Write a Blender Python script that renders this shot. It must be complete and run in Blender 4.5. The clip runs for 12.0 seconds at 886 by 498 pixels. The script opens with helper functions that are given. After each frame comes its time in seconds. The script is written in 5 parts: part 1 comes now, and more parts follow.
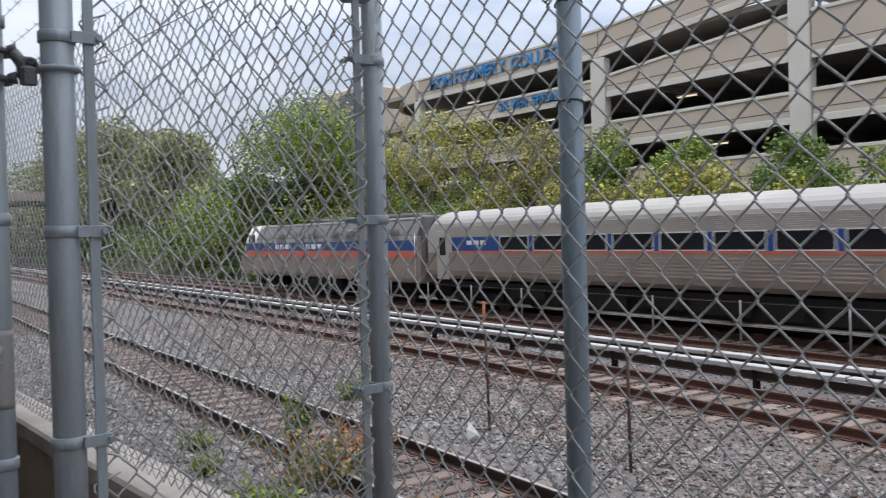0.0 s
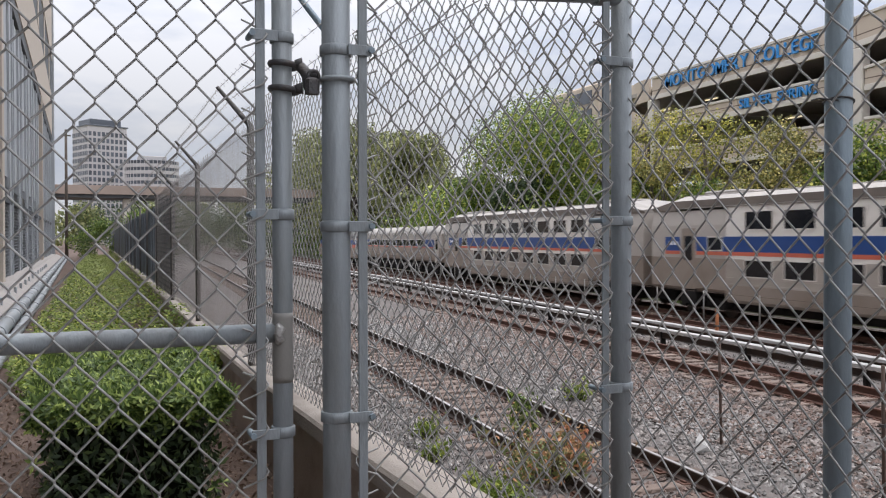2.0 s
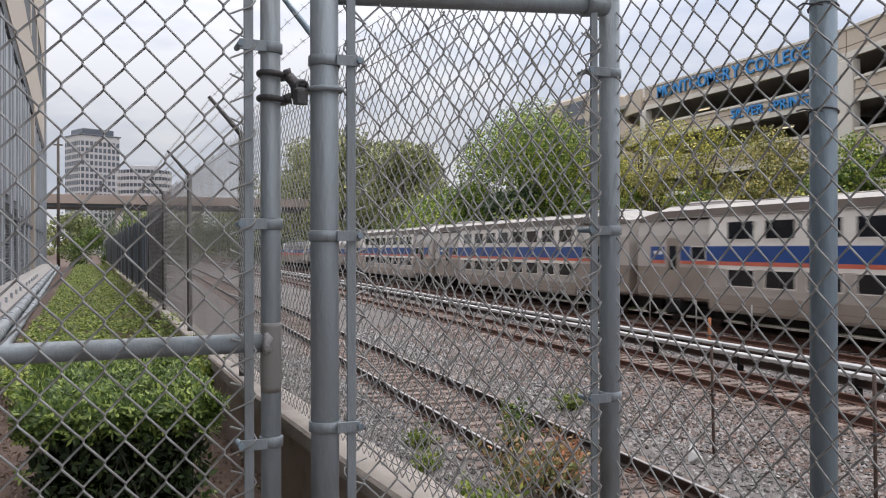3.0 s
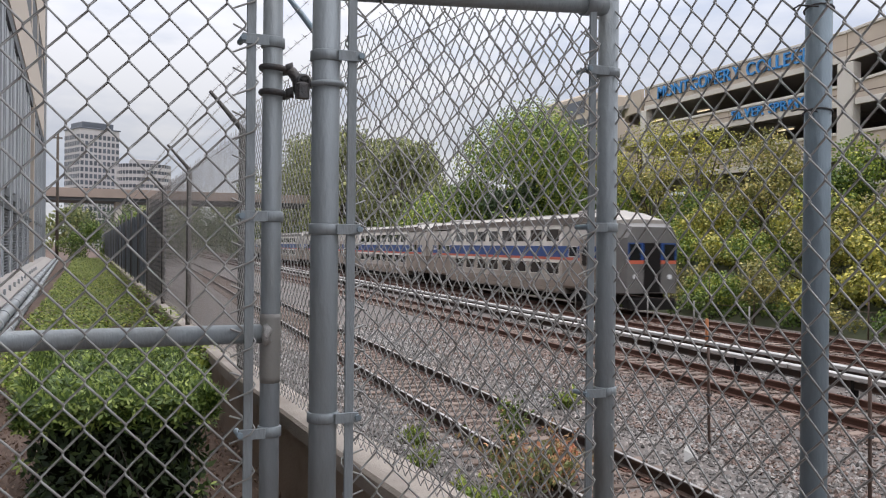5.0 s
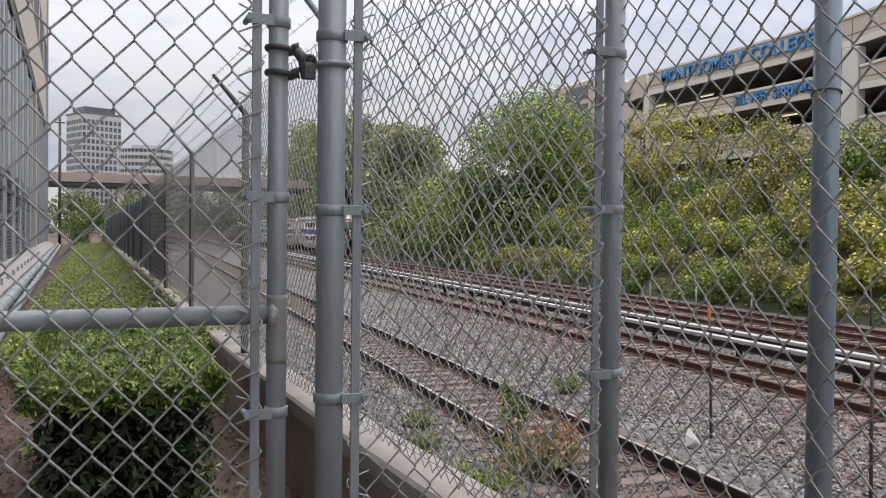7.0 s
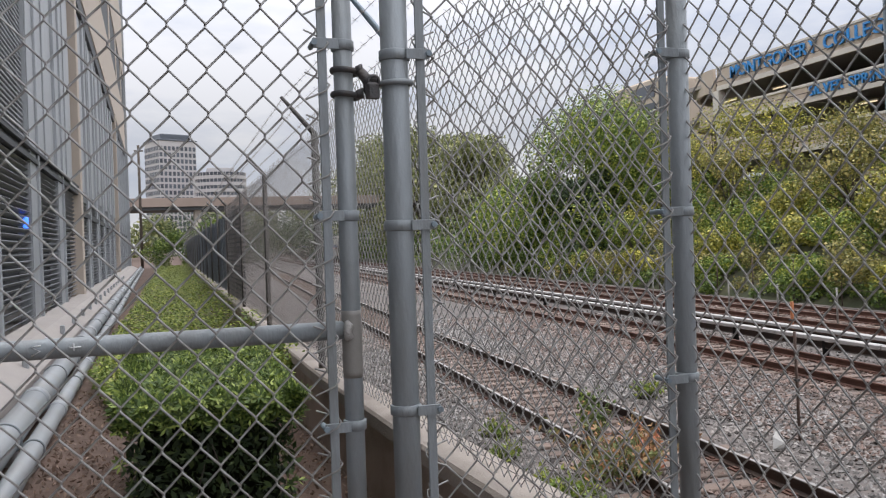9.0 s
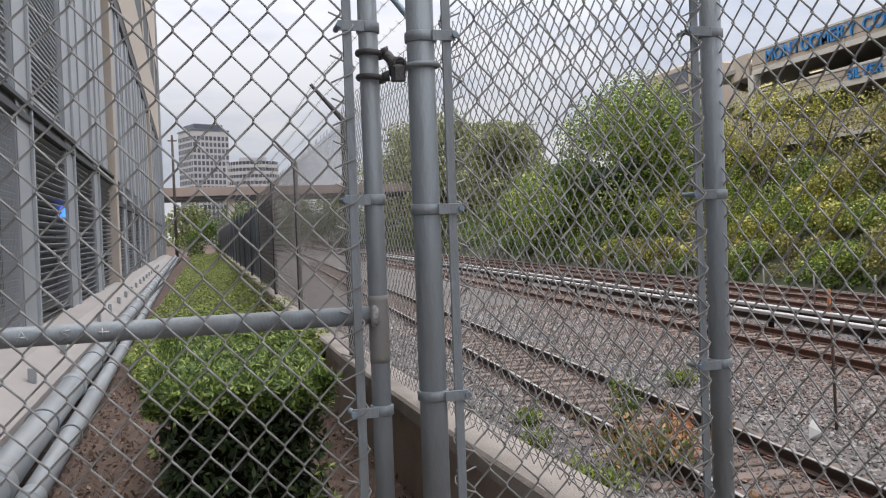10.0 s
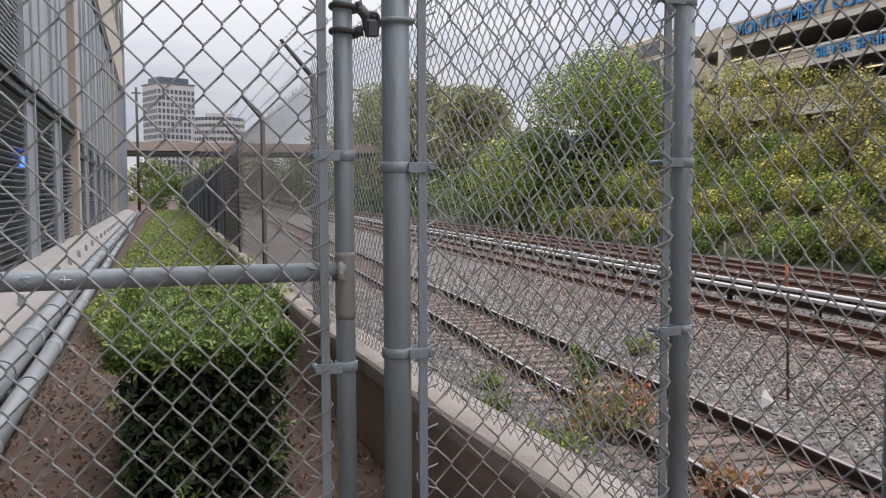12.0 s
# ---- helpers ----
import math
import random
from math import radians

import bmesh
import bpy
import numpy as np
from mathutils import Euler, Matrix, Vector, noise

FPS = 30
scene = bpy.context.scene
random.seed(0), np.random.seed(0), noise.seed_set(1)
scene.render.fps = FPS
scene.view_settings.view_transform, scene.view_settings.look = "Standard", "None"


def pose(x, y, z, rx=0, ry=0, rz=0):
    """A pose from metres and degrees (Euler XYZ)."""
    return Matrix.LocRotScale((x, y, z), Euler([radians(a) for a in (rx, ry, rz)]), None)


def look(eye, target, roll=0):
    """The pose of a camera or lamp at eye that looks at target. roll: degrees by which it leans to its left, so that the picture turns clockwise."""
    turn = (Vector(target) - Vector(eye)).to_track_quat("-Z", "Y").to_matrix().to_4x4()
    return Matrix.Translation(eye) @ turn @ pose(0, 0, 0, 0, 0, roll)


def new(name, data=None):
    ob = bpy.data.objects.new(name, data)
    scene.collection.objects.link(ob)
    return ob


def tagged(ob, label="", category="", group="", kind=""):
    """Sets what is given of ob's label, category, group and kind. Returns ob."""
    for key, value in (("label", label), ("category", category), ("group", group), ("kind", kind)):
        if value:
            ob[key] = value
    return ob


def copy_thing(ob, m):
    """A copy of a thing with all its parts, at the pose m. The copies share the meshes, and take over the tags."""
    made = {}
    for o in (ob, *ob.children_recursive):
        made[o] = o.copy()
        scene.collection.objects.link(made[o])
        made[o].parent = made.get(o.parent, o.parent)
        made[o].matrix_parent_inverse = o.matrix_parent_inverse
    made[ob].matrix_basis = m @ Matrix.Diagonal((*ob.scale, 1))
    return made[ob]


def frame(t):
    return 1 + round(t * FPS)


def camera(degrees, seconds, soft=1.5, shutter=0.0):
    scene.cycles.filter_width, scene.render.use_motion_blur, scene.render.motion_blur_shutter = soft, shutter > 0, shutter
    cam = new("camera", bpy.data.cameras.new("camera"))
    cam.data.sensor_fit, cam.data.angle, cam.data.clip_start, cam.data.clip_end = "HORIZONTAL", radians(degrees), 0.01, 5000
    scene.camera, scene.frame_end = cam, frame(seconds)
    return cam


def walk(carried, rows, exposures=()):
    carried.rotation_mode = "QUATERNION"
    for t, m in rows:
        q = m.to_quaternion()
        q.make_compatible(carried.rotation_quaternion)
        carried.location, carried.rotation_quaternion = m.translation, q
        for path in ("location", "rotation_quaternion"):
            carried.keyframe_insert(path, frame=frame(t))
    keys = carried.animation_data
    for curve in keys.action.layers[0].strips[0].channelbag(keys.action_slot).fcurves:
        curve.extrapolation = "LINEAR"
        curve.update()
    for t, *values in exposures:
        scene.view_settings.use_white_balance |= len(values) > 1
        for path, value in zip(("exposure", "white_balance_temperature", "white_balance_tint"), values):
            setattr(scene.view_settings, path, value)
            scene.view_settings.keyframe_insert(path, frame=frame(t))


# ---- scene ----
cam = camera(55.8, 12.0, soft=1.15, shutter=0.2)
PATH = [
    (0, (-0.341, -1.555, 1.378), (0.882, 0.027, 1.346), -1.5),
    (0.5, (-0.375, -1.561, 1.384), (0.659, 0.15, 1.357), -1.0),
    (1, (-0.381, -1.577, 1.385), (0.51, 0.214, 1.38), -0.4),
    (1.5, (-0.395, -1.575, 1.38), (0.392, 0.263, 1.374), -0.2),
    (2, (-0.395, -1.569, 1.378), (0.364, 0.281, 1.353), -0.1),
    (2.5, (-0.396, -1.572, 1.379), (0.356, 0.281, 1.367), -0.0),
    (3, (-0.387, -1.575, 1.378), (0.387, 0.269, 1.376), -0.1),
    (5, (-0.394, -1.594, 1.371), (0.383, 0.249, 1.364), 0.6),
    (5.5, (-0.395, -1.6, 1.365), (0.351, 0.256, 1.358), 0.6),
    (6, (-0.395, -1.594, 1.365), (0.367, 0.255, 1.335), 0.6),
    (6.5, (-0.397, -1.59, 1.363), (0.376, 0.254, 1.321), 0.7),
    (8.5, (-0.409, -1.599, 1.362), (0.308, 0.267, 1.328), -0.8),
    (9, (-0.404, -1.609, 1.367), (0.21, 0.294, 1.349), -1.9),
    (9.5, (-0.397, -1.6, 1.362), (0.153, 0.323, 1.336), -2.6),
    (10, (-0.391, -1.593, 1.359), (0.151, 0.332, 1.315), -2.1),
    (10.5, (-0.393, -1.595, 1.359), (0.162, 0.326, 1.309), -1.6),
    (11, (-0.397, -1.582, 1.352), (0.161, 0.337, 1.278), -0.9),
    (11.5, (-0.393, -1.585, 1.35), (0.196, 0.322, 1.231), -0.7),
    (12, (-0.396, -1.595, 1.349), (0.221, 0.303, 1.218), -0.2),
]
walk(cam, [(t, look(eye, target, roll)) for t, eye, target, roll in PATH],
     [(0.0, -0.23, 6050, 7), (0.5, -0.23, 6250, 8), (1.5, -0.23, 6450, 10), (12.0, -0.23, 6500, 10)])

SLOPE = 0.06                      # the tracks run this far to the right of the fence line per metre
TURN = -math.degrees(math.atan(SLOPE))
RAIL_Z = -1.5

# ---- light ----
world = bpy.data.worlds.new("sky")
scene.world = world
world.use_nodes = True
wn, wl = world.node_tree.nodes, world.node_tree.links
wn.clear()
w_out = wn.new("ShaderNodeOutputWorld")
w_bg = wn.new("ShaderNodeBackground")
w_sky = wn.new("ShaderNodeTexSky")
w_sky.sky_type, w_sky.sun_disc = "NISHITA", False
w_sky.sun_elevation, w_sky.sun_rotation = radians(80), radians(21)
w_scale = wn.new("ShaderNodeVectorMath")
w_scale.operation = "SCALE"
w_scale.inputs["Scale"].default_value = 0.10
w_co = wn.new("ShaderNodeTexCoord")
w_map = wn.new("ShaderNodeMapping")
w_map.inputs["Scale"].default_value = (1.0, 1.0, 3.2)
w_noise = wn.new("ShaderNodeTexNoise")
w_noise.inputs["Scale"].default_value, w_noise.inputs["Detail"].default_value = 2.6, 7
w_noise.inputs["Roughness"].default_value = 0.55
w_ramp = wn.new("ShaderNodeValToRGB")
w_ramp.color_ramp.elements[0].position, w_ramp.color_ramp.elements[0].color = 0.34, (0.57, 0.613, 0.727, 1)
w_ramp.color_ramp.elements[1].position, w_ramp.color_ramp.elements[1].color = 0.53, (0.88, 0.876, 0.915, 1)
w_mix = wn.new("ShaderNodeMix")
w_mix.data_type = "RGBA"
w_mix.inputs["Factor"].default_value = 0.88
wl.new(w_sky.outputs[0], w_scale.inputs[0])
wl.new(w_co.outputs["Generated"], w_map.inputs[0])
wl.new(w_map.outputs[0], w_noise.inputs["Vector"])
wl.new(w_noise.outputs[0], w_ramp.inputs[0])
wl.new(w_scale.outputs[0], w_mix.inputs["A"])
wl.new(w_ramp.outputs[0], w_mix.inputs["B"])
w_xyz = wn.new("ShaderNodeSeparateXYZ")
w_rise = wn.new("ShaderNodeMapRange")
w_rise.inputs["From Min"].default_value, w_rise.inputs["From Max"].default_value = 0.12, 1.0
w_rise.inputs["To Min"].default_value, w_rise.inputs["To Max"].default_value = 1.0, 3.9
w_over = wn.new("ShaderNodeVectorMath")
w_over.operation = "SCALE"
wl.new(w_co.outputs["Generated"], w_xyz.inputs[0])
wl.new(w_xyz.outputs["Z"], w_rise.inputs["Value"])
wl.new(w_mix.outputs["Result"], w_over.inputs[0])
wl.new(w_rise.outputs[0], w_over.inputs["Scale"])
wl.new(w_over.outputs[0], w_bg.inputs["Color"])
w_bg.inputs["Strength"].default_value = 1.0
wl.new(w_bg.outputs[0], w_out.inputs[0])

sun = new("sun", bpy.data.lights.new("sun", "SUN"))
sun.data.energy, sun.data.angle, sun.data.color = 1.5, radians(25), (1.0, 0.95, 0.90)
sun.matrix_world = look((5, 13, 85), (0, 0, 0))


# ---- materials ----
def mat(name, color, rough=0.7, metal=0.0, vary=0.15, scale=3.0, fine=60.0, bump=0.1, dirt=None, dirt_amount=0.3,
        dirt_scale=1.2, pieces=0.0, islands=0.0, other=None, stretch=(1, 1, 1), spec=0.5):
    """A surface with broad stains, fine grain and relief; pieces: change of tone from object to object."""
    m = bpy.data.materials.new(name)
    m.use_nodes = True
    n, l = m.node_tree.nodes, m.node_tree.links
    b = n["Principled BSDF"]
    b.inputs["Roughness"].default_value, b.inputs["Metallic"].default_value = rough, metal
    b.inputs["Specular IOR Level"].default_value = spec
    co = n.new("ShaderNodeTexCoord")
    mp = n.new("ShaderNodeMapping")
    mp.inputs["Scale"].default_value = stretch
    l.new(co.outputs["Object"], mp.inputs[0])

    def noise_at(s, detail=4):
        t = n.new("ShaderNodeTexNoise")
        t.inputs["Scale"].default_value, t.inputs["Detail"].default_value = s, detail
        l.new(mp.outputs[0], t.inputs["Vector"])
        return t

    def mix(fac, a, c, kind="MIX"):
        x = n.new("ShaderNodeMix")
        x.data_type, x.blend_type = "RGBA", kind
        for sock, v in (("Factor", fac), ("A", a), ("B", c)):
            if hasattr(v, "is_linked"):
                l.new(v, x.inputs[sock])
            elif sock == "Factor":
                x.inputs[0].default_value = v
            else:
                x.inputs[sock].default_value = (*v, 1)
        return x.outputs["Result"]

    dark = tuple(c * (1 - vary) for c in color)
    lite = tuple(min(1, c * (1 + vary)) for c in color)
    big, grain = noise_at(scale), noise_at(fine, 3)
    col = mix(big.outputs[0], dark, lite)
    col = mix(grain.outputs[0], col, mix(0.5, col, lite), "MIX")
    if dirt:
        dn = noise_at(dirt_scale, 6)
        rp = n.new("ShaderNodeMapRange")
        rp.inputs[1].default_value, rp.inputs[2].default_value = 0.45, 0.75
        rp.inputs[4].default_value = dirt_amount
        l.new(dn.outputs[0], rp.inputs[0])
        col = mix(rp.outputs[0], col, dirt)
    if islands:
        g = n.new("ShaderNodeNewGeometry")
        if other:
            r2 = n.new("ShaderNodeMapRange")
            r2.inputs[1].default_value, r2.inputs[2].default_value = 1 - islands, 1.0
            l.new(g.outputs["Random Per Island"], r2.inputs[0])
            col = mix(r2.outputs[0], col, other)
        h = n.new("ShaderNodeHueSaturation")
        r = n.new("ShaderNodeMapRange")
        r.inputs[3].default_value, r.inputs[4].default_value = 1 - islands, 1 + islands
        l.new(g.outputs["Random Per Island"], r.inputs[0])
        l.new(r.outputs[0], h.inputs["Value"])
        l.new(col, h.inputs["Color"])
        col = h.outputs[0]
    if pieces:
        oi = n.new("ShaderNodeObjectInfo")
        h = n.new("ShaderNodeHueSaturation")
        r = n.new("ShaderNodeMapRange")
        r.inputs[3].default_value, r.inputs[4].default_value = 1 - pieces, 1 + pieces
        l.new(oi.outputs["Random"], r.inputs[0])
        l.new(r.outputs[0], h.inputs["Value"])
        l.new(col, h.inputs["Color"])
        col = h.outputs[0]
    l.new(col, b.inputs["Base Color"])
    if bump:
        bp = n.new("ShaderNodeBump")
        bp.inputs["Strength"].default_value, bp.inputs["Distance"].default_value = bump, 0.01
        l.new(grain.outputs[0], bp.inputs["Height"])
        l.new(bp.outputs[0], b.inputs["Normal"])
    return m


def leafy(name, color, other, islands=0.35):
    m = mat(name, color, 0.55, vary=0.25, scale=0.8, fine=8, bump=0, islands=islands, other=other)
    n, l = m.node_tree.nodes, m.node_tree.links
    b = n["Principled BSDF"]
    tr = n.new("ShaderNodeBsdfTranslucent")
    ms = n.new("ShaderNodeMixShader")
    ms.inputs[0].default_value = 0.3
    l.new(b.inputs["Base Color"].links[0].from_socket, tr.inputs[0])
    l.new(b.outputs[0], ms.inputs[1])
    l.new(tr.outputs[0], ms.inputs[2])
    l.new(ms.outputs[0], n["Material Output"].inputs[0])
    return m


def glow(name, color, strength):
    m = bpy.data.materials.new(name)
    m.use_nodes = True
    b = m.node_tree.nodes["Principled BSDF"]
    b.inputs["Emission Color"].default_value, b.inputs["Emission Strength"].default_value = (*color, 1), strength
    b.inputs["Base Color"].default_value = (*color, 1)
    return m


GALV = mat("painted_galvanised_steel", (0.27, 0.298, 0.315), 0.52, 0.3, 0.2, 7, 70, 0.3, (0.19, 0.185, 0.17), 0.6, 11, stretch=(1, 1, 0.35))
GALV_BLUE = mat("galvanised_post", (0.235, 0.295, 0.34), 0.5, 0.3, 0.22, 6, 70, 0.3, (0.16, 0.18, 0.19), 0.5, 8, stretch=(1, 1, 0.3))
ARM = mat("weathered_arm", (0.12, 0.115, 0.11), 0.7, 0.3, 0.3, 5, 60, 0.2, (0.09, 0.06, 0.05), 0.5, 6)
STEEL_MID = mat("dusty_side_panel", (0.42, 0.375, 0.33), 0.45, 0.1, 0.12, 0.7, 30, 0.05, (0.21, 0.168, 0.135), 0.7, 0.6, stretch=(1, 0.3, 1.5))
PRIMER = mat("bare_zinc_patch", (0.26, 0.25, 0.235), 0.6, 0.2, 0.15, 14, 140, 0.1)
WELD = mat("weld", (0.36, 0.35, 0.335), 0.5, 0.4, 0.2, 60, 200, 0.4)
WIRE = mat("galvanised_wire", (0.37, 0.365, 0.355), 0.42, 0.35, 0.22, 9, 90, 0.1, (0.13, 0.12, 0.11), 0.45, 5)
WIRE_OLD = mat("weathered_wire", (0.38, 0.35, 0.335), 0.5, 0.3, 0.2, 5, 60, 0.1, (0.27, 0.22, 0.20), 0.5, 2)
RUST_STEEL = mat("rusty_fitting", (0.085, 0.085, 0.088), 0.6, 0.5, 0.35, 30, 160, 0.3, (0.10, 0.065, 0.05), 0.5, 40)
SLAT = mat("privacy_slat", (0.1, 0.118, 0.14), 0.5, 0, 0.3, 2, 30, 0.1, pieces=0.3)
CONCRETE = mat("concrete", (0.37, 0.325, 0.285), 0.9, 0, 0.16, 2.5, 90, 0.4, (0.2, 0.17, 0.145), 0.7, 2.6)
WALL_STAIN = mat("stained_concrete", (0.36, 0.285, 0.23), 0.95, 0, 0.2, 2.5, 60, 0.4, (0.09, 0.065, 0.05), 0.75, 2.2)
CURB = mat("painted_concrete", (0.335, 0.308, 0.288), 0.85, 0, 0.1, 3, 80, 0.25, (0.42, 0.38, 0.34), 0.5, 1.4)
PIPE = mat("pipe_paint", (0.29, 0.31, 0.325), 0.5, 0.1, 0.12, 3, 90, 0.1, (0.28, 0.26, 0.23), 0.5, 2.5)
DIRT = mat("mulched_earth", (0.082, 0.053, 0.04), 0.95, 0, 0.5, 3, 45, 0.9, (0.165, 0.115, 0.088), 0.75, 4)
BALLAST = mat("ballast_bed", (0.105, 0.093, 0.087), 0.95, 0, 0.75, 0.6, 11, 1.0, (0.20, 0.165, 0.145), 0.7, 7)
STONE = mat("ballast_stone", (0.235, 0.222, 0.212), 0.9, 0, 0.2, 0.5, 60, 0.3, (0.23, 0.17, 0.14), 0.6, 0.45, islands=0.72)
STONE_RED = mat("rusty_ballast_stone", (0.16, 0.115, 0.097), 0.9, 0, 0.25, 0.6, 60, 0.3, (0.32, 0.29, 0.27), 0.6, 0.7, islands=0.7)
TIE = mat("weathered_tie", (0.165, 0.122, 0.1), 0.9, 0, 0.35, 2, 50, 0.6, (0.18, 0.145, 0.12), 0.5, 3, pieces=0.3)
RAIL_DARK = mat("rail_side", (0.045, 0.034, 0.029), 0.7, 0.4, 0.3, 2, 60, 0.2, (0.11, 0.06, 0.04), 0.6, 1.5)
RAIL_RUST = mat("rusty_rail", (0.105, 0.05, 0.035), 0.75, 0.3, 0.3, 2, 60, 0.2, (0.09, 0.05, 0.04), 0.6, 1.5)
COVER = mat("cover_board", (0.42, 0.41, 0.4), 0.55, 0, 0.08, 1, 30, 0.1, (0.5, 0.46, 0.42), 0.4, 1.2)
RAIL_TOP = mat("polished_rail_top", (0.50, 0.48, 0.47), 0.3, 0.8, 0.15, 2, 60, 0.05)
# hedge leaf green darkened: the hedge's own shade is in this colour
HEDGE_SHADE_LEAF = leafy("shade_toned_hedge_leaf", (0.028, 0.05, 0.017), (0.08, 0.115, 0.035), 0.45)
# near-black with little sheen; under the train it also carries the shade
BLACK = mat("black_part_and_shade", (0.016, 0.0145, 0.014), 0.95, 0.0, 0.3, 3, 40, 0.2, spec=0.15)
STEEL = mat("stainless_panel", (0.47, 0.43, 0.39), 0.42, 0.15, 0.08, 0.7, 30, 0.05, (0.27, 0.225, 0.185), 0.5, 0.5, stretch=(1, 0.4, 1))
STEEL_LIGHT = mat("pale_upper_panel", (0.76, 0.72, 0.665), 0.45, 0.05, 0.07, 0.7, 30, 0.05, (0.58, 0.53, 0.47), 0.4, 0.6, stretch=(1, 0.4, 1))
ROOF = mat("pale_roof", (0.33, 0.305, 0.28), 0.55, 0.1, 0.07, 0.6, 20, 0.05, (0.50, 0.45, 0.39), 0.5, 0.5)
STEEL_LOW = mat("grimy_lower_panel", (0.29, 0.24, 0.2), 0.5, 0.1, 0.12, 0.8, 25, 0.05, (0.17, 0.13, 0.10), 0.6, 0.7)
NAVY = mat("navy_band", (0.016, 0.062, 0.23), 0.35, 0, 0.1, 1, 20, 0.02)
ORANGE = mat("orange_stripe", (0.56, 0.13, 0.075), 0.45, 0, 0.1, 1, 20, 0.02)
GLASS_DARK = mat("tinted_glass", (0.012, 0.013, 0.016), 0.08, 0, 0.2, 1, 10, 0, spec=0.35)
WHITE_MARK = mat("white_marking", (0.75, 0.76, 0.78), 0.5, 0, 0.05, 4, 30, 0)
LOCO_ROOF = mat("loco_roof", (0.16, 0.155, 0.15), 0.6, 0.3, 0.3, 1.5, 20, 0.1)
PRECAST = mat("precast_concrete", (0.50, 0.42, 0.34), 0.9, 0, 0.07, 0.3, 12, 0.2, (0.41, 0.345, 0.285), 0.5, 0.35)
PRECAST_LIGHT = mat("pale_column_concrete", (0.60, 0.56, 0.50), 0.9, 0, 0.07, 0.4, 12, 0.2, (0.46, 0.42, 0.37), 0.4, 0.4)
DECK = mat("garage_interior", (0.34, 0.31, 0.28), 0.9, 0, 0.15, 0.4, 10, 0.1)
SIGN_BLUE = mat("blue_letter", (0.03, 0.22, 0.52), 0.4, 0, 0.1, 1, 10, 0)
TUBE_GLOW = glow("lamp_tube", (1.0, 0.82, 0.55), 1.1)
BLUE_GLOW = glow("blue_lamp", (0.05, 0.18, 1.0), 2.5)
TOWER = mat("far_tower_concrete", (0.5, 0.475, 0.47), 0.85, 0, 0.05, 0.05, 1, 0)
TOWER_GLASS = mat("far_tower_glass", (0.085, 0.095, 0.115), 0.3, 0, 0.2, 0.1, 1, 0, pieces=0.3)
LEAD = mat("dull_steel_channel", (0.4, 0.42, 0.44), 0.5, 0.25, 0.13, 1.5, 60, 0.1, (0.22, 0.22, 0.22), 0.4, 1.2, stretch=(1, 1, 0.3))
LOUVRE = mat("louvre_blade", (0.2, 0.215, 0.23), 0.5, 0.4, 0.1, 1.5, 40, 0.05)
MESH_PANEL = mat("perforated_panel", (0.19, 0.205, 0.22), 0.5, 0.3, 0.12, 1.5, 60, 0.1, (0.12, 0.12, 0.125), 0.4, 1.2, stretch=(1, 1, 0.3))
# dark tone that paints the unlit space inside the building
INTERIOR_SHADE = mat("interior_shade", (0.06, 0.062, 0.066), 0.9, 0, 0.2, 0.5, 10, 0)
BEIGE = mat("beige_panel", (0.55, 0.475, 0.4), 0.8, 0, 0.07, 1, 40, 0.1, (0.48, 0.40, 0.33), 0.4, 1)
BRIDGE = mat("bridge_concrete", (0.37, 0.295, 0.25), 0.9, 0, 0.1, 0.3, 10, 0.1, (0.25, 0.195, 0.165), 0.5, 0.3)
BEAM = mat("dark_beam", (0.07, 0.075, 0.08), 0.6, 0.3, 0.2, 2, 40, 0.1)
WOOD_POLE = mat("pole_wood", (0.10, 0.08, 0.065), 0.9, 0, 0.3, 3, 40, 0.3)
BARK = mat("bark", (0.075, 0.06, 0.05), 0.95, 0, 0.3, 3, 30, 0.6)
HEDGE_LEAF = leafy("hedge_leaf", (0.09, 0.15, 0.03), (0.3, 0.36, 0.09), 0.5)
# near-black without gloss: the unlit inside of the hedge as a colour
HEDGE_SHADE_CORE = mat("hedge_core_shade", (0.008, 0.009, 0.005), 1, 0, 0.4, 6, 30, 0.2, spec=0.0)
COVER_LEAF = leafy("ground_cover_leaf", (0.15, 0.22, 0.035), (0.36, 0.38, 0.085), 0.45)
TREE_LEAF = leafy("green_tree_leaf", (0.118, 0.185, 0.033), (0.4, 0.41, 0.075), 0.42)
# paler and greyer than near leaves: distance haze put into the colour
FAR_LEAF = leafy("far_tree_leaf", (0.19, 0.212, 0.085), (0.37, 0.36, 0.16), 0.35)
YELLOW_LEAF = leafy("yellow_green_leaf", (0.245, 0.255, 0.052), (0.58, 0.5, 0.12), 0.45)
OLIVE_LEAF = leafy("olive_leaf", (0.2, 0.2, 0.06), (0.43, 0.35, 0.12), 0.45)
# leaf green with deep shade put into the colour
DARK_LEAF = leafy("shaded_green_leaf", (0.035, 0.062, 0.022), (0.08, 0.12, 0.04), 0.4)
DEEP_LEAF = leafy("deep_green_leaf", (0.09, 0.15, 0.03), (0.26, 0.31, 0.07), 0.4)
RUSTY_LEAF = leafy("rust_red_leaf", (0.33, 0.2, 0.09), (0.52, 0.2, 0.12), 0.4)
WEED_LEAF = leafy("weed_leaf", (0.19, 0.22, 0.08), (0.46, 0.2, 0.11), 0.4)
EARTH_GREEN = mat("embankment_soil", (0.03, 0.036, 0.016), 1, 0, 0.4, 0.5, 8, 0.4, (0.09, 0.075, 0.04), 0.6, 1)
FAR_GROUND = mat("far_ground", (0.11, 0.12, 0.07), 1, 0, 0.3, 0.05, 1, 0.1)
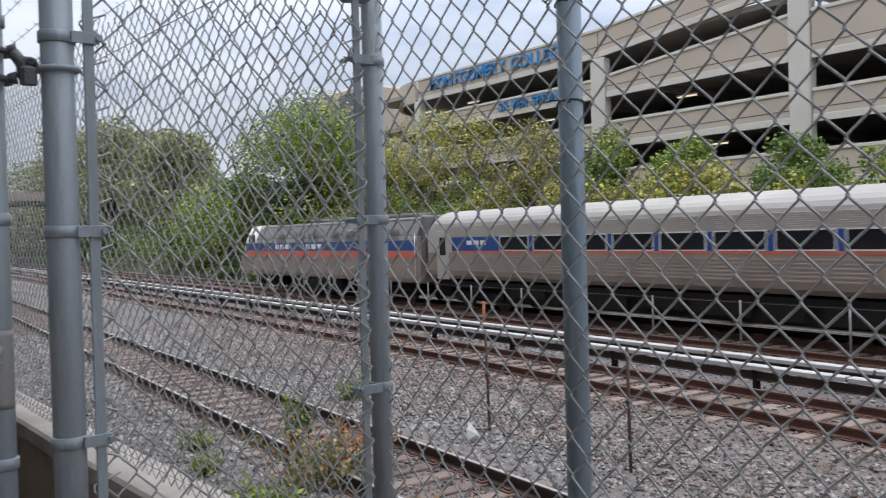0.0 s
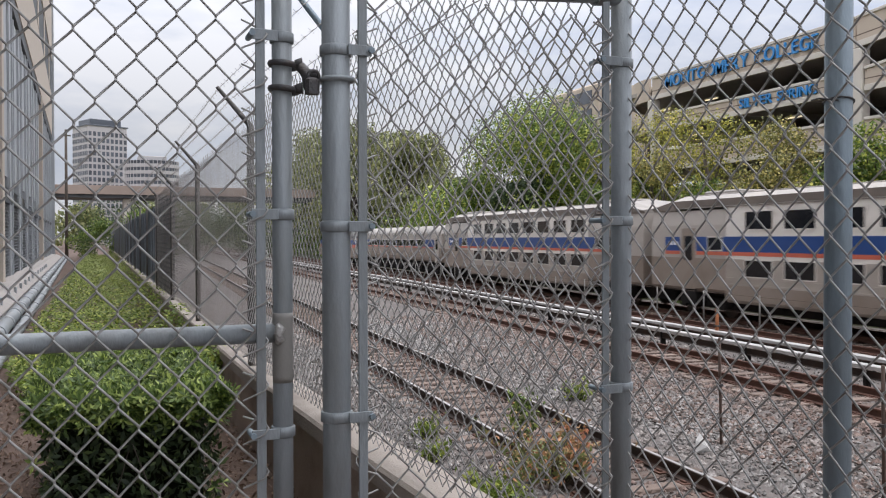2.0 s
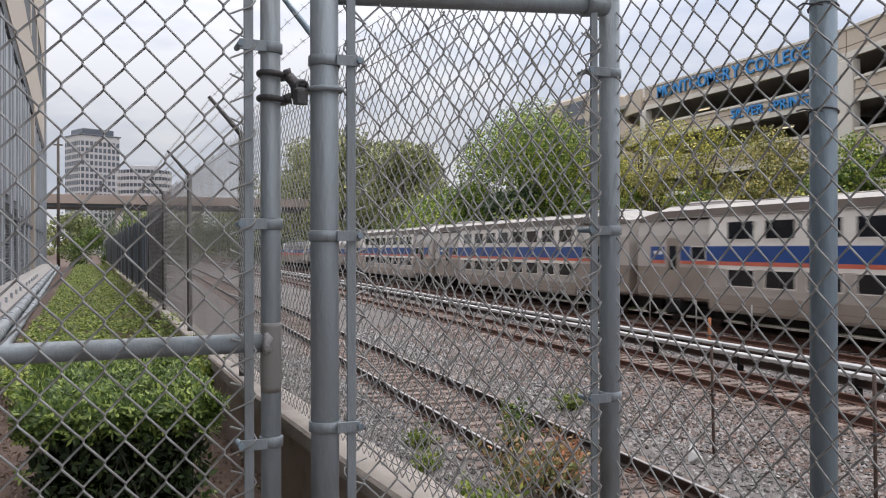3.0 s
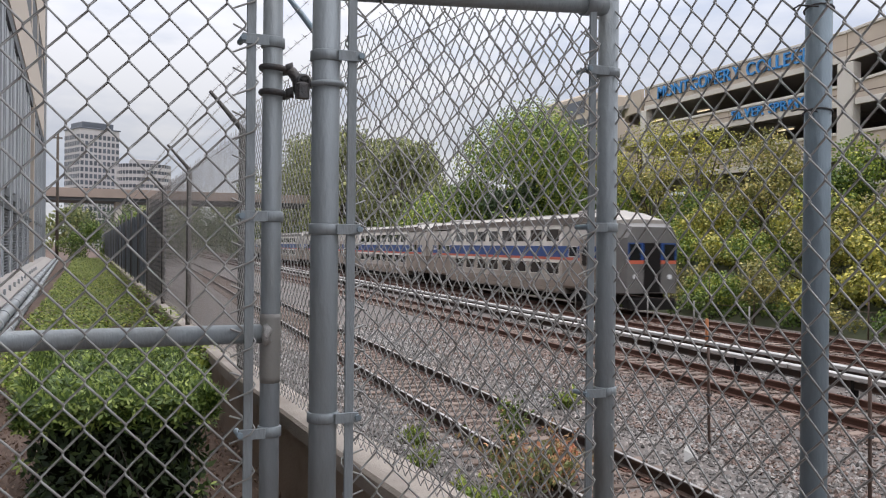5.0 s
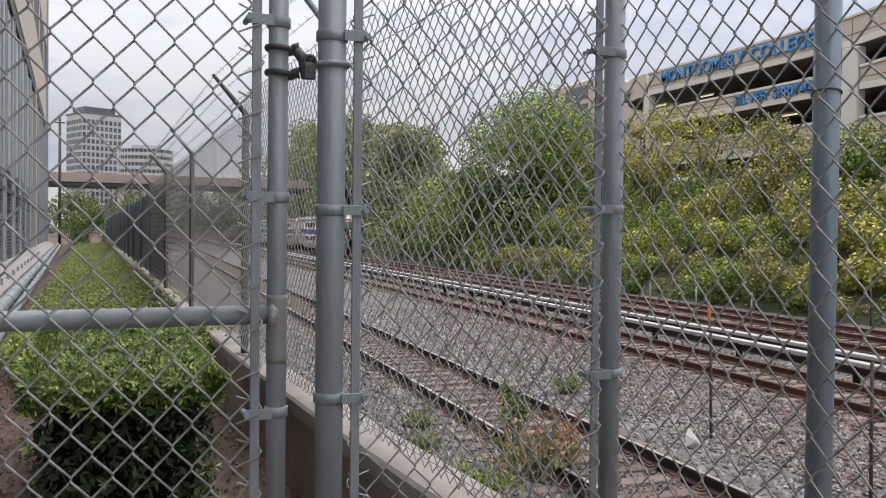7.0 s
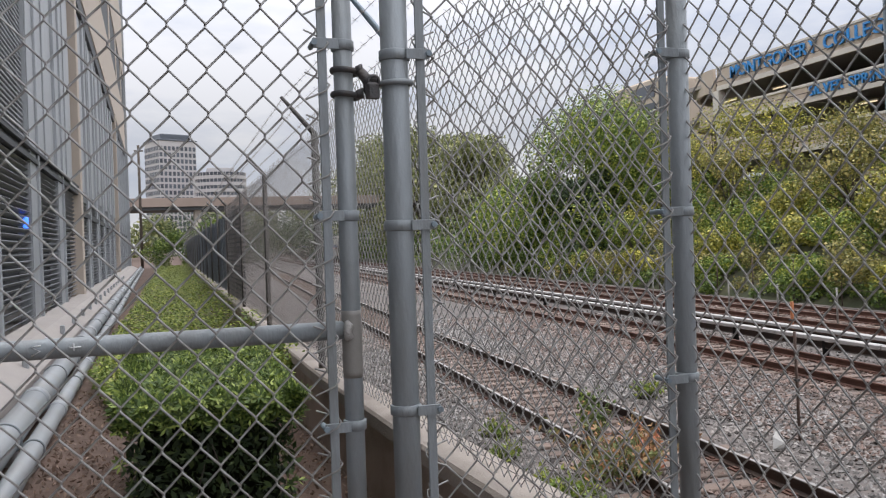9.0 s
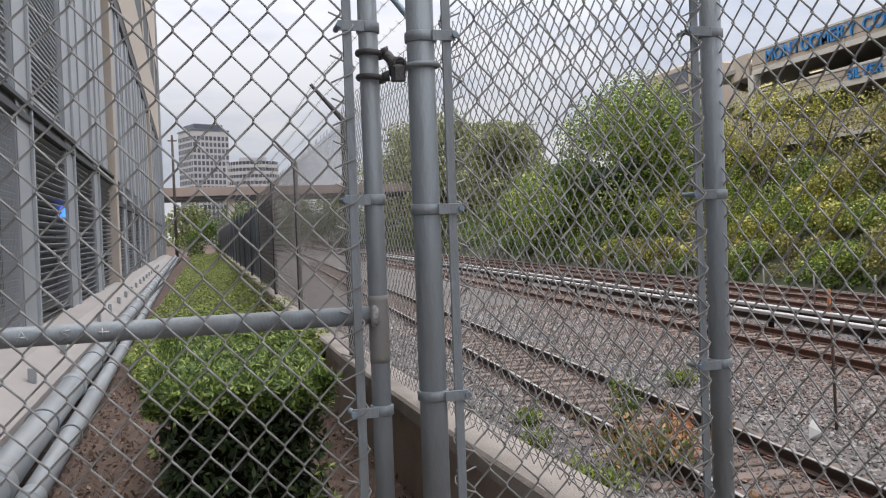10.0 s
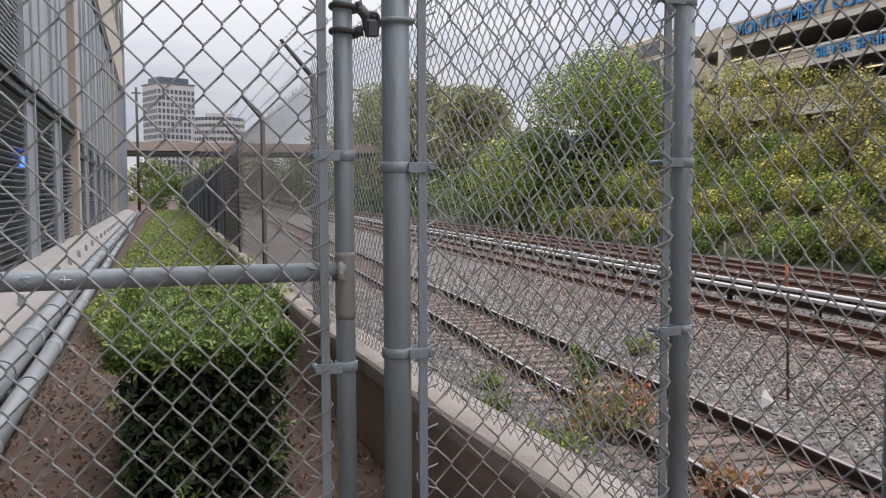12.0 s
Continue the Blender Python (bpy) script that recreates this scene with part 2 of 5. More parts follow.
PAPER = mat("white_litter", (0.56, 0.55, 0.53), 0.8, 0, 0.08, 8, 60, 0.1)
STAKE = mat("rusty_stake", (0.12, 0.085, 0.07), 0.8, 0.3, 0.3, 8, 60, 0.3)
STAKE_ORANGE = mat("orange_stake", (0.36, 0.13, 0.05), 0.7, 0, 0.2, 6, 60, 0.1)


# ---- mesh building ----
class Shape:
    """Vertices and faces of one mesh, gathered piece by piece."""

    def __init__(self):
        self.v, self.f, self.smooth = [], [], []

    def add(self, verts, faces, smooth=False):
        k = len(self.v)
        self.v.extend(verts)
        self.f.extend([tuple(i + k for i in f) for f in faces])
        self.smooth.extend([smooth] * len(faces))
        return self

    def box(self, x0, y0, z0, x1, y1, z1, c=0.0):
        """A box between two corners, its upright and top edges chamfered by c."""
        if c <= 0:
            v = [(x, y, z) for z in (z0, z1) for y in (y0, y1) for x in (x0, x1)]
            f = [(0, 2, 3, 1), (4, 5, 7, 6), (0, 1, 5, 4), (2, 6, 7, 3), (0, 4, 6, 2), (1, 3, 7, 5)]
            return self.add(v, f)
        ring = lambda i, z: [(x0 + i + c, y0 + i, z), (x1 - i - c, y0 + i, z), (x1 - i, y0 + i + c, z), (x1 - i, y1 - i - c, z),
                             (x1 - i - c, y1 - i, z), (x0 + i + c, y1 - i, z), (x0 + i, y1 - i - c, z), (x0 + i, y0 + i + c, z)]
        v = ring(0, z0) + ring(0, z1 - c) + ring(c, z1)
        f = [tuple(range(7, -1, -1)), tuple(range(16, 24))]
        for s in (0, 8):
            f += [(s + i, s + (i + 1) % 8, s + 8 + (i + 1) % 8, s + 8 + i) for i in range(8)]
        return self.add(v, f)

    def tube(self, pts, r, n=8, caps=True):
        """A round bar along a line of points; r is one radius or one for each point."""
        pts = [Vector(p) for p in pts]
        rs = r if hasattr(r, "__len__") else [r] * len(pts)
        v, f = [], []
        up = None
        for i, p in enumerate(pts):
            d = (pts[min(i + 1, len(pts) - 1)] - pts[max(i - 1, 0)]).normalized()
            if up is None:
                up = Vector((0, 0, 1)) if abs(d.z) < 0.9 else Vector((0, 1, 0))
            a = d.cross(up).normalized()
            b = a.cross(d).normalized()
            up = b
            v += [tuple(p + (a * math.cos(k * math.tau / n) + b * math.sin(k * math.tau / n)) * rs[i]) for k in range(n)]
        for i in range(len(pts) - 1):
            f += [(i * n + k, i * n + (k + 1) % n, i * n + n + (k + 1) % n, i * n + n + k) for k in range(n)]
        self.add(v, f, True)
        if caps:
            k = len(self.v) - len(v)
            self.f += [tuple(k + q for q in range(n - 1, -1, -1)), tuple(k + len(v) - n + q for q in range(n))]
            self.smooth += [False, False]
        return self

    def ring(self, c, axis, big, small, n=20, m=8):
        """A round hoop about a point."""
        q = Vector(axis).to_track_quat("Z", "Y")
        v, f = [], []
        for i in range(n):
            a = i * math.tau / n
            for j in range(m):
                b = j * math.tau / m
                p = Vector(((big + small * math.cos(b)) * math.cos(a), (big + small * math.cos(b)) * math.sin(a), small * math.sin(b)))
                v.append(tuple(Vector(c) + q @ p))
                f.append((i * m + j, ((i + 1) % n) * m + j, ((i + 1) % n) * m + (j + 1) % m, i * m + (j + 1) % m))
        return self.add(v, f, True)

    def profile(self, pts, y0, y1, closed=True):
        """A cross-section in x and z drawn out along y."""
        n = len(pts)
        v = [(x, y, z) for y in (y0, y1) for x, z in pts]
        f = [(i, (i + 1) % n, n + (i + 1) % n, n + i) for i in range(n if closed else n - 1)]
        if closed:
            f += [tuple(range(n - 1, -1, -1)), tuple(range(n, 2 * n))]
        return self.add(v, f)

    def mesh(self, name):
        me = bpy.data.meshes.new(name)
        me.from_pydata(self.v, [], self.f)
        me.polygons.foreach_set("use_smooth", self.smooth)
        me.update()
        return me


def part(name, shape, material, parent=None, label=""):
    """Links a shape (or a mesh that others share) as one object."""
    me = shape.mesh(name) if isinstance(shape, Shape) else shape
    if not me.materials:
        me.materials.append(material)
    ob = new(name, me)
    if parent:
        ob.parent = parent
    return tagged(ob, label)


def thing(name, label, category, m=None, group="", kind=""):
    ob = new(name)
    if m is not None:
        ob.matrix_basis = m
    return tagged(ob, label, category, group, kind)


def lone(name, shape, material, label, category="", kind="", group=""):
    return tagged(part(name, shape, material), label, category, group, kind)


def wall_front(y):
    """Where the inner face of the retaining wall stands."""
    pts = [(-6, 0.86), (-0.5, 0.69), (1.0, 0.62), (2.2, 0.555), (4.3, 0.49), (400, 0.49)]
    for (a, p), (b, q) in zip(pts, pts[1:]):
        if y <= b:
            return p + (q - p) * (y - a) / (b - a)
    return 0.49


def links(shape, origin, along, width, z0, z1, w=0.0691, h=0.0833, r=0.0023, sides=5, bulge=0.0022, knot=(0, 0), curve=None, ragged=False):
    """Woven zigzag wires of a chain-link fabric over a stretch of fence; one of its knots lies at knot (along, height)."""
    origin, along = Vector(origin), Vector(along).normalized()
    out = Vector((along.y, -along.x, 0))
    half = w / 2
    m = math.floor(knot[0] / half)
    start = knot[0] - m * half
    k0 = math.floor((knot[1] - z0) / (h / 2))
    z0 = knot[1] - k0 * h / 2
    first = (m + k0 + 1) % 2
    rows = int((z1 - z0) / (h / 2))
    for i in range(int((width - start) / half)):
        pts = []
        jig = random.uniform(-0.0012, 0.0012)
        for k in range(rows + 1 + (random.random() < 0.5 if ragged else 0)):
            side = 1 if (k + i + first) % 2 == 0 else -1
            u = start + (i + 0.5) * half + side * (w / 4 + 0.0012)
            z = z0 + k * h / 2 + jig
            for dz, q in ((-0.10, -1), (0.10, 1)) if sides > 3 else ((0, 1),):
                uu = u - side * abs(dz) * w * 0.09
                base = (origin + along * uu) if curve is None else Vector((curve(uu), uu, 0))
                p = base + out * (bulge * q * side)
                pts.append((p.x, p.y, z + dz * h * 0.35))
        shape.tube(pts, r, sides, False)


def leaves(shape, centres, size, seed, flat=0.3, facing=None, loose=0.55):
    """Small pointed leaves, one at each centre, turned every way or lying like shingles over their clump."""
    rng = np.random.default_rng(seed)
    c = np.asarray(centres, float)
    n = len(c)
    a, tilt = rng.uniform(0, math.tau, n), rng.uniform(-1.2, 1.2, n)
    s = (size * rng.uniform(0.6, 1.35, n))[:, None]
    d = np.stack((np.cos(a) * np.cos(tilt), np.sin(a) * np.cos(tilt), np.sin(tilt)), -1)
    unit = lambda q: q / (np.linalg.norm(q, axis=1, keepdims=True) + 1e-9)
    if facing is None:
        e = unit(np.cross(d, rng.normal(size=(n, 3))))
    else:
        up = unit(np.asarray(facing, float) + rng.normal(size=(n, 3)) * loose)
        d = unit(d - up * (d * up).sum(1, keepdims=True))
        e = np.cross(up, d)
    m = c + d * s * 0.45
    quad(shape, c, m + e * s * flat, c + d * s, m - e * s * flat)


def quad(shape, *corners):
    """One four-cornered leaf for each row of the corners."""
    v = np.stack(corners, 1).reshape(-1, 3)
    f = np.arange(len(v)).reshape(-1, 4)
    shape.add(v.tolist(), f.tolist())


def whorls(shape, centres, facing, size, seed, per=7):
    """Rosettes of narrow leaves, spread like a hand of blades about each shoot tip."""
    rng = np.random.default_rng(seed)
    unit = lambda q: q / (np.linalg.norm(q, axis=1, keepdims=True) + 1e-9)
    c = np.repeat(np.asarray(centres, float), per, 0)
    n = len(c)
    up = np.repeat(unit(np.asarray(facing, float) + rng.normal(size=(len(centres), 3)) * 0.35), per, 0)
    side = unit(np.cross(up, np.array((0.31, 0.17, 0.93))))
    other = np.cross(up, side)
    a = np.tile(np.arange(per) * math.tau / per, len(centres)) + rng.uniform(-0.3, 0.3, n)
    rise = rng.uniform(0.05, 0.75, n)[:, None]
    d = unit(side * np.cos(a)[:, None] + other * np.sin(a)[:, None] + up * rise)
    e = unit(np.cross(up, d))
    s = (size * rng.uniform(0.65, 1.3, n))[:, None]
    m = c + d * s * 0.6
    quad(shape, c, m + e * s * 0.15, c + d * s, m - e * s * 0.15)


def blob_points(rng, n, blobs, shell=0.55):
    """Points in the outer part of a heap of uneven balls."""
    b = np.array(blobs)
    k = rng.choice(len(b), n, p=b[:, 3] ** 2 / (b[:, 3] ** 2).sum())
    d = rng.normal(size=(n, 3))
    d /= np.linalg.norm(d, axis=1, keepdims=True)
    q = b[k, 3] * (shell + (1.08 - shell) * rng.random(n) ** 0.6)
    return b[k, :3] + d * q[:, None] * np.array((1, 1, 0.85)), d + np.array((0, 0, 0.15))


def tree(name, label, x, y, z, height, spread, material, count, size, seed, category="tree", trunk=True, low=0.25):
    """A tapered trunk with limbs, and a crown of many leaves in uneven clumps."""
    rng = np.random.default_rng(seed)
    ob = thing(name, label, category, pose(x, y, z))
    blobs = []
    for i in range(11 + int(spread * 2)):
        a, q = rng.uniform(0, math.tau), spread * rng.uniform(0.15, 0.95) ** 0.7
        h = height * rng.uniform(low, 0.86)
        q *= 1.0 - 0.55 * max(0, h / height - 0.5) / 0.5
        blobs.append((q * math.cos(a), q * math.sin(a), h, spread * rng.uniform(0.2, 0.42)))
    blobs.append((0, 0, height * 0.84, spread * 0.34))
    if trunk:
        s = Shape()
        lean = rng.normal(size=2) * 0.05 * height
        s.tube([(0, 0, -0.6), (lean[0] * 0.3, lean[1] * 0.3, height * 0.3), (lean[0], lean[1], height * 0.75)],
               [height * 0.028, height * 0.02, height * 0.006], 7)
        part("trunk", s, BARK, ob)
        for b in blobs[::2]:
            s = Shape()
            g = height * rng.uniform(0.15, 0.4)
            s.tube([(lean[0] * 0.3, lean[1] * 0.3, g), (b[0] * 0.5, b[1] * 0.5, (g + b[2]) * 0.52), b[:3]],
                   [height * 0.011, height * 0.007, height * 0.002], 5)
            part("limb", s, BARK, ob)
    s = Shape()
    pts, away = blob_points(rng, count, blobs)
    leaves(s, pts, size, seed + 1, 0.38, away)
    part("crown", s, material, ob)
    return ob


# ---- ground ----
def ground():
    """One sheet: the strip by the building, the step at the retaining wall, the track bed, the embankment and the far land."""
    ys = [-400, -120, -40, -15, -6] + [-5 + i * 1.0 for i in range(30)] + [26, 30, 36, 44, 55, 70, 90, 120, 160, 220, 300, 450, 700, 1200, 2500]
    v, f = [], []
    cols = None
    for y in ys:
        w = wall_front(y) + 0.12
        far = min(1.0, max(0.0, (y - 75) / 40))
        line = [(-900, 0), (-60, 0), (-3.5, 0), (-1.2, 0.0), (-0.3, 0.02), (w - 0.001, 0.0), (w + 0.001, -1.7)]
        o = SLOPE * y
        for x, z in ((2.2, -1.72), (3.4, -1.71), (4.2, -1.705), (6.3, -1.705), (8.0, -1.74), (10.4, -1.71), (18.2, -1.71), (21.8, -1.71), (23.3, -1.75),
                     (24.3, -1.2), (29.0, 1.2), (33.0, 2.6), (60.0, 3.0), (900.0, 3.0)):
            line.append((x + o, z))
        cols = len(line)
        v += [(x, y, z) for x, z in line]
    for r in range(len(ys) - 1):
        for c in range(cols - 1):
            a = r * cols + c
            f.append((a, a + 1, a + cols + 1, a + cols))
    me = bpy.data.meshes.new("ground")
    me.from_pydata(v, [], f)
    for m in (DIRT, BALLAST, EARTH_GREEN, FAR_GROUND):
        me.materials.append(m)
    for i, p in enumerate(me.polygons):
        c = i % (cols - 1)
        p.material_index = 3 if c < 1 else 0 if c < 6 else 1 if c < 15 else 2 if c < 18 else 3
    return tagged(new("ground", me), "bare mulched strip, grey ballast bed and green embankment", "ground", kind="structure")


ground()


def retaining_wall():
    ys = [-6 + i * 0.5 for i in range(24)] + [6 + 3.0 * i for i in range(40)]
    ob = thing("retaining_wall", "weathered concrete retaining wall with a rounded coping", "wall", kind="structure")
    for name, prof in (("wall_body", ((0.02, -1.9), (0.02, 0.42), (0.20, 0.42), (0.20, -1.9))),
                       ("coping", ((0.0, 0.42), (0.0, 0.485), (0.012, 0.5), (0.21, 0.5), (0.225, 0.485), (0.225, 0.42)))):
        s = Shape()
        n = len(prof)
        v = [(wall_front(y) + dx, y, z + 0.002 * math.sin(y * 3)) for y in ys for dx, z in prof]
        f = [(r * n + i, r * n + (i + 1) % n, r * n + n + (i + 1) % n, r * n + n + i) for r in range(len(ys) - 1) for i in range(n)]
        f += [tuple(range(n - 1, -1, -1)), tuple(range(len(v) - n, len(v)))]
        part(name, s.add(v, f), CONCRETE if name == "coping" else WALL_STAIN, ob)
    return ob


retaining_wall()


# ---- fence and gate ----
def band(parent, x, y, z, r, bar_x, bar_y):
    """A pressed tension band: a collar round the post, two ears and a bolt at the tension bar."""
    s = Shape()
    n = 18
    v, f = [], []
    for k in range(n):
        a = k * math.tau / n
        for q, h in ((r + 0.0005, -0.011), (r + 0.004, -0.009), (r + 0.004, 0.009), (r + 0.0005, 0.011)):
            v.append((x + q * math.cos(a), y + q * math.sin(a), z + h))
        for j in range(4):
            f.append((k * 4 + j, ((k + 1) % n) * 4 + j, ((k + 1) % n) * 4 + (j + 1) % 4, k * 4 + (j + 1) % 4))
    s.add(v, f, True)
    d = 1 if bar_x > x else -1
    s.box(min(x + d * r * 0.6, bar_x + d * 0.012), y - r - 0.004, z - 0.010, max(x + d * r * 0.6, bar_x + d * 0.012), y - r + 0.0005, z + 0.010, 0.001)
    b = part("tension_band", s, GALV, parent)
    bolt = Shape().tube([(bar_x + d * 0.010, y - r - 0.012, z), (bar_x + d * 0.010, y + 0.02, z)], 0.006, 8)
    part("bolt", bolt, GALV_BLUE, b)


def flat_bar(parent, x, y, z0, z1):
    part("tension_bar", Shape().box(x - 0.009, y - 0.003, z0, x + 0.009, y + 0.003, z1, 0.001), GALV, parent)


def loops(parent, x, y, z0, z1, h, d):
    """The fabric's last wire, wound round the tension bar."""
    s = Shape()
    z = z0
    while z < z1:
        s.tube([(x - d * 0.035, y, z - h / 4), (x + d * 0.004, y - 0.006, z - 0.004), (x + d * 0.012, y - 0.006, z + 0.008), (x + d * 0.008, y + 0.006, z + 0.016),
                (x - d * 0.035, y, z + h / 4 + 0.012)], 0.002, 5, False)
        z += h
    tagged(part("end_wire", s, WIRE, parent), kind="stuff")


def gate():
    ob = thing("gate", "grey painted chain-link gate leaf with a welded middle rail", "gate")
    x, y = -0.067, 0.051
    part("gate_stile", Shape().tube([(x, y, 0.06), (x, y, 2.45)], 0.0195, 18), GALV, ob)
    part("far_stile", Shape().tube([(-1.75, y, 0.06), (-1.75, y, 2.45)], 0.0195, 14), GALV, ob)
    part("middle_rail", Shape().tube([(-1.74, y, 1.196), (x, y, 1.196)], 0.0185, 18), GALV, ob)
    part("bottom_rail", Shape().tube([(-1.74, y, 0.08), (x, y, 0.08)], 0.0185, 12), GALV, ob)
    part("top_rail", Shape().tube([(-1.74, y, 2.44), (x, y, 2.44)], 0.0185, 12), GALV, ob)
    part("repair_sleeve", Shape().tube([(x, y, 1.10), (x, y, 1.112), (x, y, 1.225), (x, y, 1.235)], [0.0197, 0.0203, 0.0203, 0.0197], 18), PRIMER, ob, "bare zinc patch")
    s = Shape()
    s.tube([(x - 0.014, y - 0.016, 1.176), (x - 0.010, y - 0.019, 1.184), (x - 0.013, y - 0.020, 1.194), (x - 0.009, y - 0.019, 1.205), (x - 0.013, y - 0.016, 1.216)],
           [0.004, 0.010, 0.008, 0.011, 0.004], 8)
    part("weld", s, WELD, ob)
    bar = -0.112
    flat_bar(ob, bar, y - 0.018, 0.15, 2.40)
    for z in (2.12, 1.765, 1.425, 1.005, 0.55, 0.2):
        band(ob, x, y, z, 0.0195, bar - 0.006, y)
    s = Shape()
    links(s, (-1.745, y - 0.024, 0), (1, 0, 0), 1.63, 0.12, 2.42, knot=(-0.263 + 1.745, 1.621))
    part("wire_mesh", s, WIRE, ob)
    loops(ob, bar, y - 0.02, 0.18, 2.4, 0.083, 1)
    for i, q in enumerate((-0.722, -0.650, -0.588)):
        z0 = 1.196
        yy = y - 0.0192
        s = Shape()
        if i == 0:
            s.tube([(q, yy + 0.001, z0 - 0.006), (q + 0.008, yy + 0.001, z0 + 0.011), (q + 0.018, yy + 0.001, z0 - 0.004)], 0.0013, 4)
            s.tube([(q + 0.003, yy, z0 + 0.001), (q + 0.014, yy, z0 + 0.001)], 0.0013, 4)
        elif i == 1:
            s.tube([(q + 0.016, yy, z0 + 0.009), (q, yy, z0 + 0.007), (q + 0.014, yy, z0 - 0.001), (q, yy + 0.001, z0 - 0.009)], 0.0013, 4)
        else:
            s.tube([(q, yy, z0 + 0.002), (q + 0.02, yy, z0 + 0.002)], 0.0013, 4)
            s.tube([(q + 0.008, yy, z0 + 0.009), (q + 0.008, yy, z0 - 0.004)], 0.0013, 4)
        part("chalk_mark", s, WHITE_MARK, ob, "faint white chalk mark")
    return ob


gate()


def latch():
    """Two hoops on the gate stile, one on the post, and the rusty lock that ties them."""
    ob = thing("gate_latch", "dark rusty hoops and padlock that hold the gate shut", "latch", pose(-0.067, 0.051, 1.69))
    for z in (0.024, -0.024):
        part("hoop", Shape().ring((0.004, 0, z), (0.1, 0, 1), 0.0255, 0.0062), RUST_STEEL, ob)
        part("hoop_stub", Shape().tube([(0.022, -0.018, z), (0.036, -0.022, z + 0.002)], [0.008, 0.0115], 10), RUST_STEEL, ob)
    s = Shape()
    s.tube([(0.030, -0.024, 0.020), (0.042, -0.03, 0.004), (0.044, -0.03, -0.018), (0.052, -0.032, -0.03)], 0.0105, 8)
    s.tube([(0.034, -0.028, -0.004), (0.048, -0.034, 0.006), (0.060, -0.04, 0.0)], 0.0085, 8)
    part("chain_link", s, RUST_STEEL, ob)
    part("padlock", Shape().box(0.036, -0.054, -0.036, 0.062, -0.032, -0.004, 0.005), RUST_STEEL, ob)
    part("shackle", Shape().ring((0.052, -0.043, -0.002), (0, 1, 0.1), 0.011, 0.0035, 14, 6), RUST_STEEL, ob)
    return ob


latch()


def gate_post():
    ob = thing("gate_post", "thick grey painted steel gate post", "fence post")
    x, y = 0.032, 0.02
    part("post", Shape().tube([(x, y, -0.2), (x, y, 2.75)], 0.0275, 24), GALV, ob)
    part("hoop", Shape().ring((x, y, 1.686), (-0.04, 0, 1), 0.0325, 0.0055, 24), GALV, ob)
    flat_bar(ob, 0.079, y - 0.022, 0.3, 2.5)
    for z in (1.742, 1.402, 1.032, 0.62):
        band(ob, x, y, z, 0.0275, 0.084, y)
    return ob


gate_post()


def side_panel():
    """The narrow panel between the gate post and the wall fence."""
    ob = thing("fence_panel", "narrow chain-link panel with a steel top rail", "fence")
    y = 0.02
    part("top_rail", Shape().tube([(0.03, y, 1.875), (0.66, y + 0.03, 1.929)], 0.0205, 16), GALV, ob)
    part("rail_end_cup", Shape().tube([(0.64, y + 0.03, 1.928), (0.70, y + 0.035, 1.933)], [0.026, 0.024], 16), GALV, ob)
    flat_bar(ob, 0.662, y + 0.02, 0.42, 2.42)
    s = Shape()
    links(s, (0.075, y - 0.004, 0), (1, 0.03, 0), 0.60, 0.05, 1.90, w=0.0703, h=0.0827, r=0.0021, knot=(0.286 - 0.075, 1.783))
    part("wire_mesh", s, WIRE, ob)
    loops(ob, 0.079, y - 0.008, 0.1, 1.85, 0.083, -1)
    loops(ob, 0.662, y + 0.016, 0.5, 1.85, 0.083, 1)
    return ob


side_panel()


def corner_post():
    ob = thing("corner_post", "grey steel fence post on the concrete coping", "fence post")
    x, y = 0.717, 0.06
    part("post", Shape().tube([(x, y, 0.1), (x, y, 2.45)], 0.0235, 20), GALV, ob)
    part("cap", Shape().tube([(x, y, 2.44), (x, y, 2.46), (x, y, 2.475), (x, y, 2.485)], [0.027, 0.027, 0.018, 0.004], 18), GALV, ob)
    for z in (1.778, 1.418, 1.037, 0.62):
        band(ob, x, y, z, 0.0235, 0.658, y)
    part("base_plate", Shape().box(x - 0.05, y - 0.05, 0.495, x + 0.05, y + 0.05, 0.507, 0.003), GALV, ob)
    return ob


corner_post()


def fence_x(y):
    return wall_front(y) + 0.085


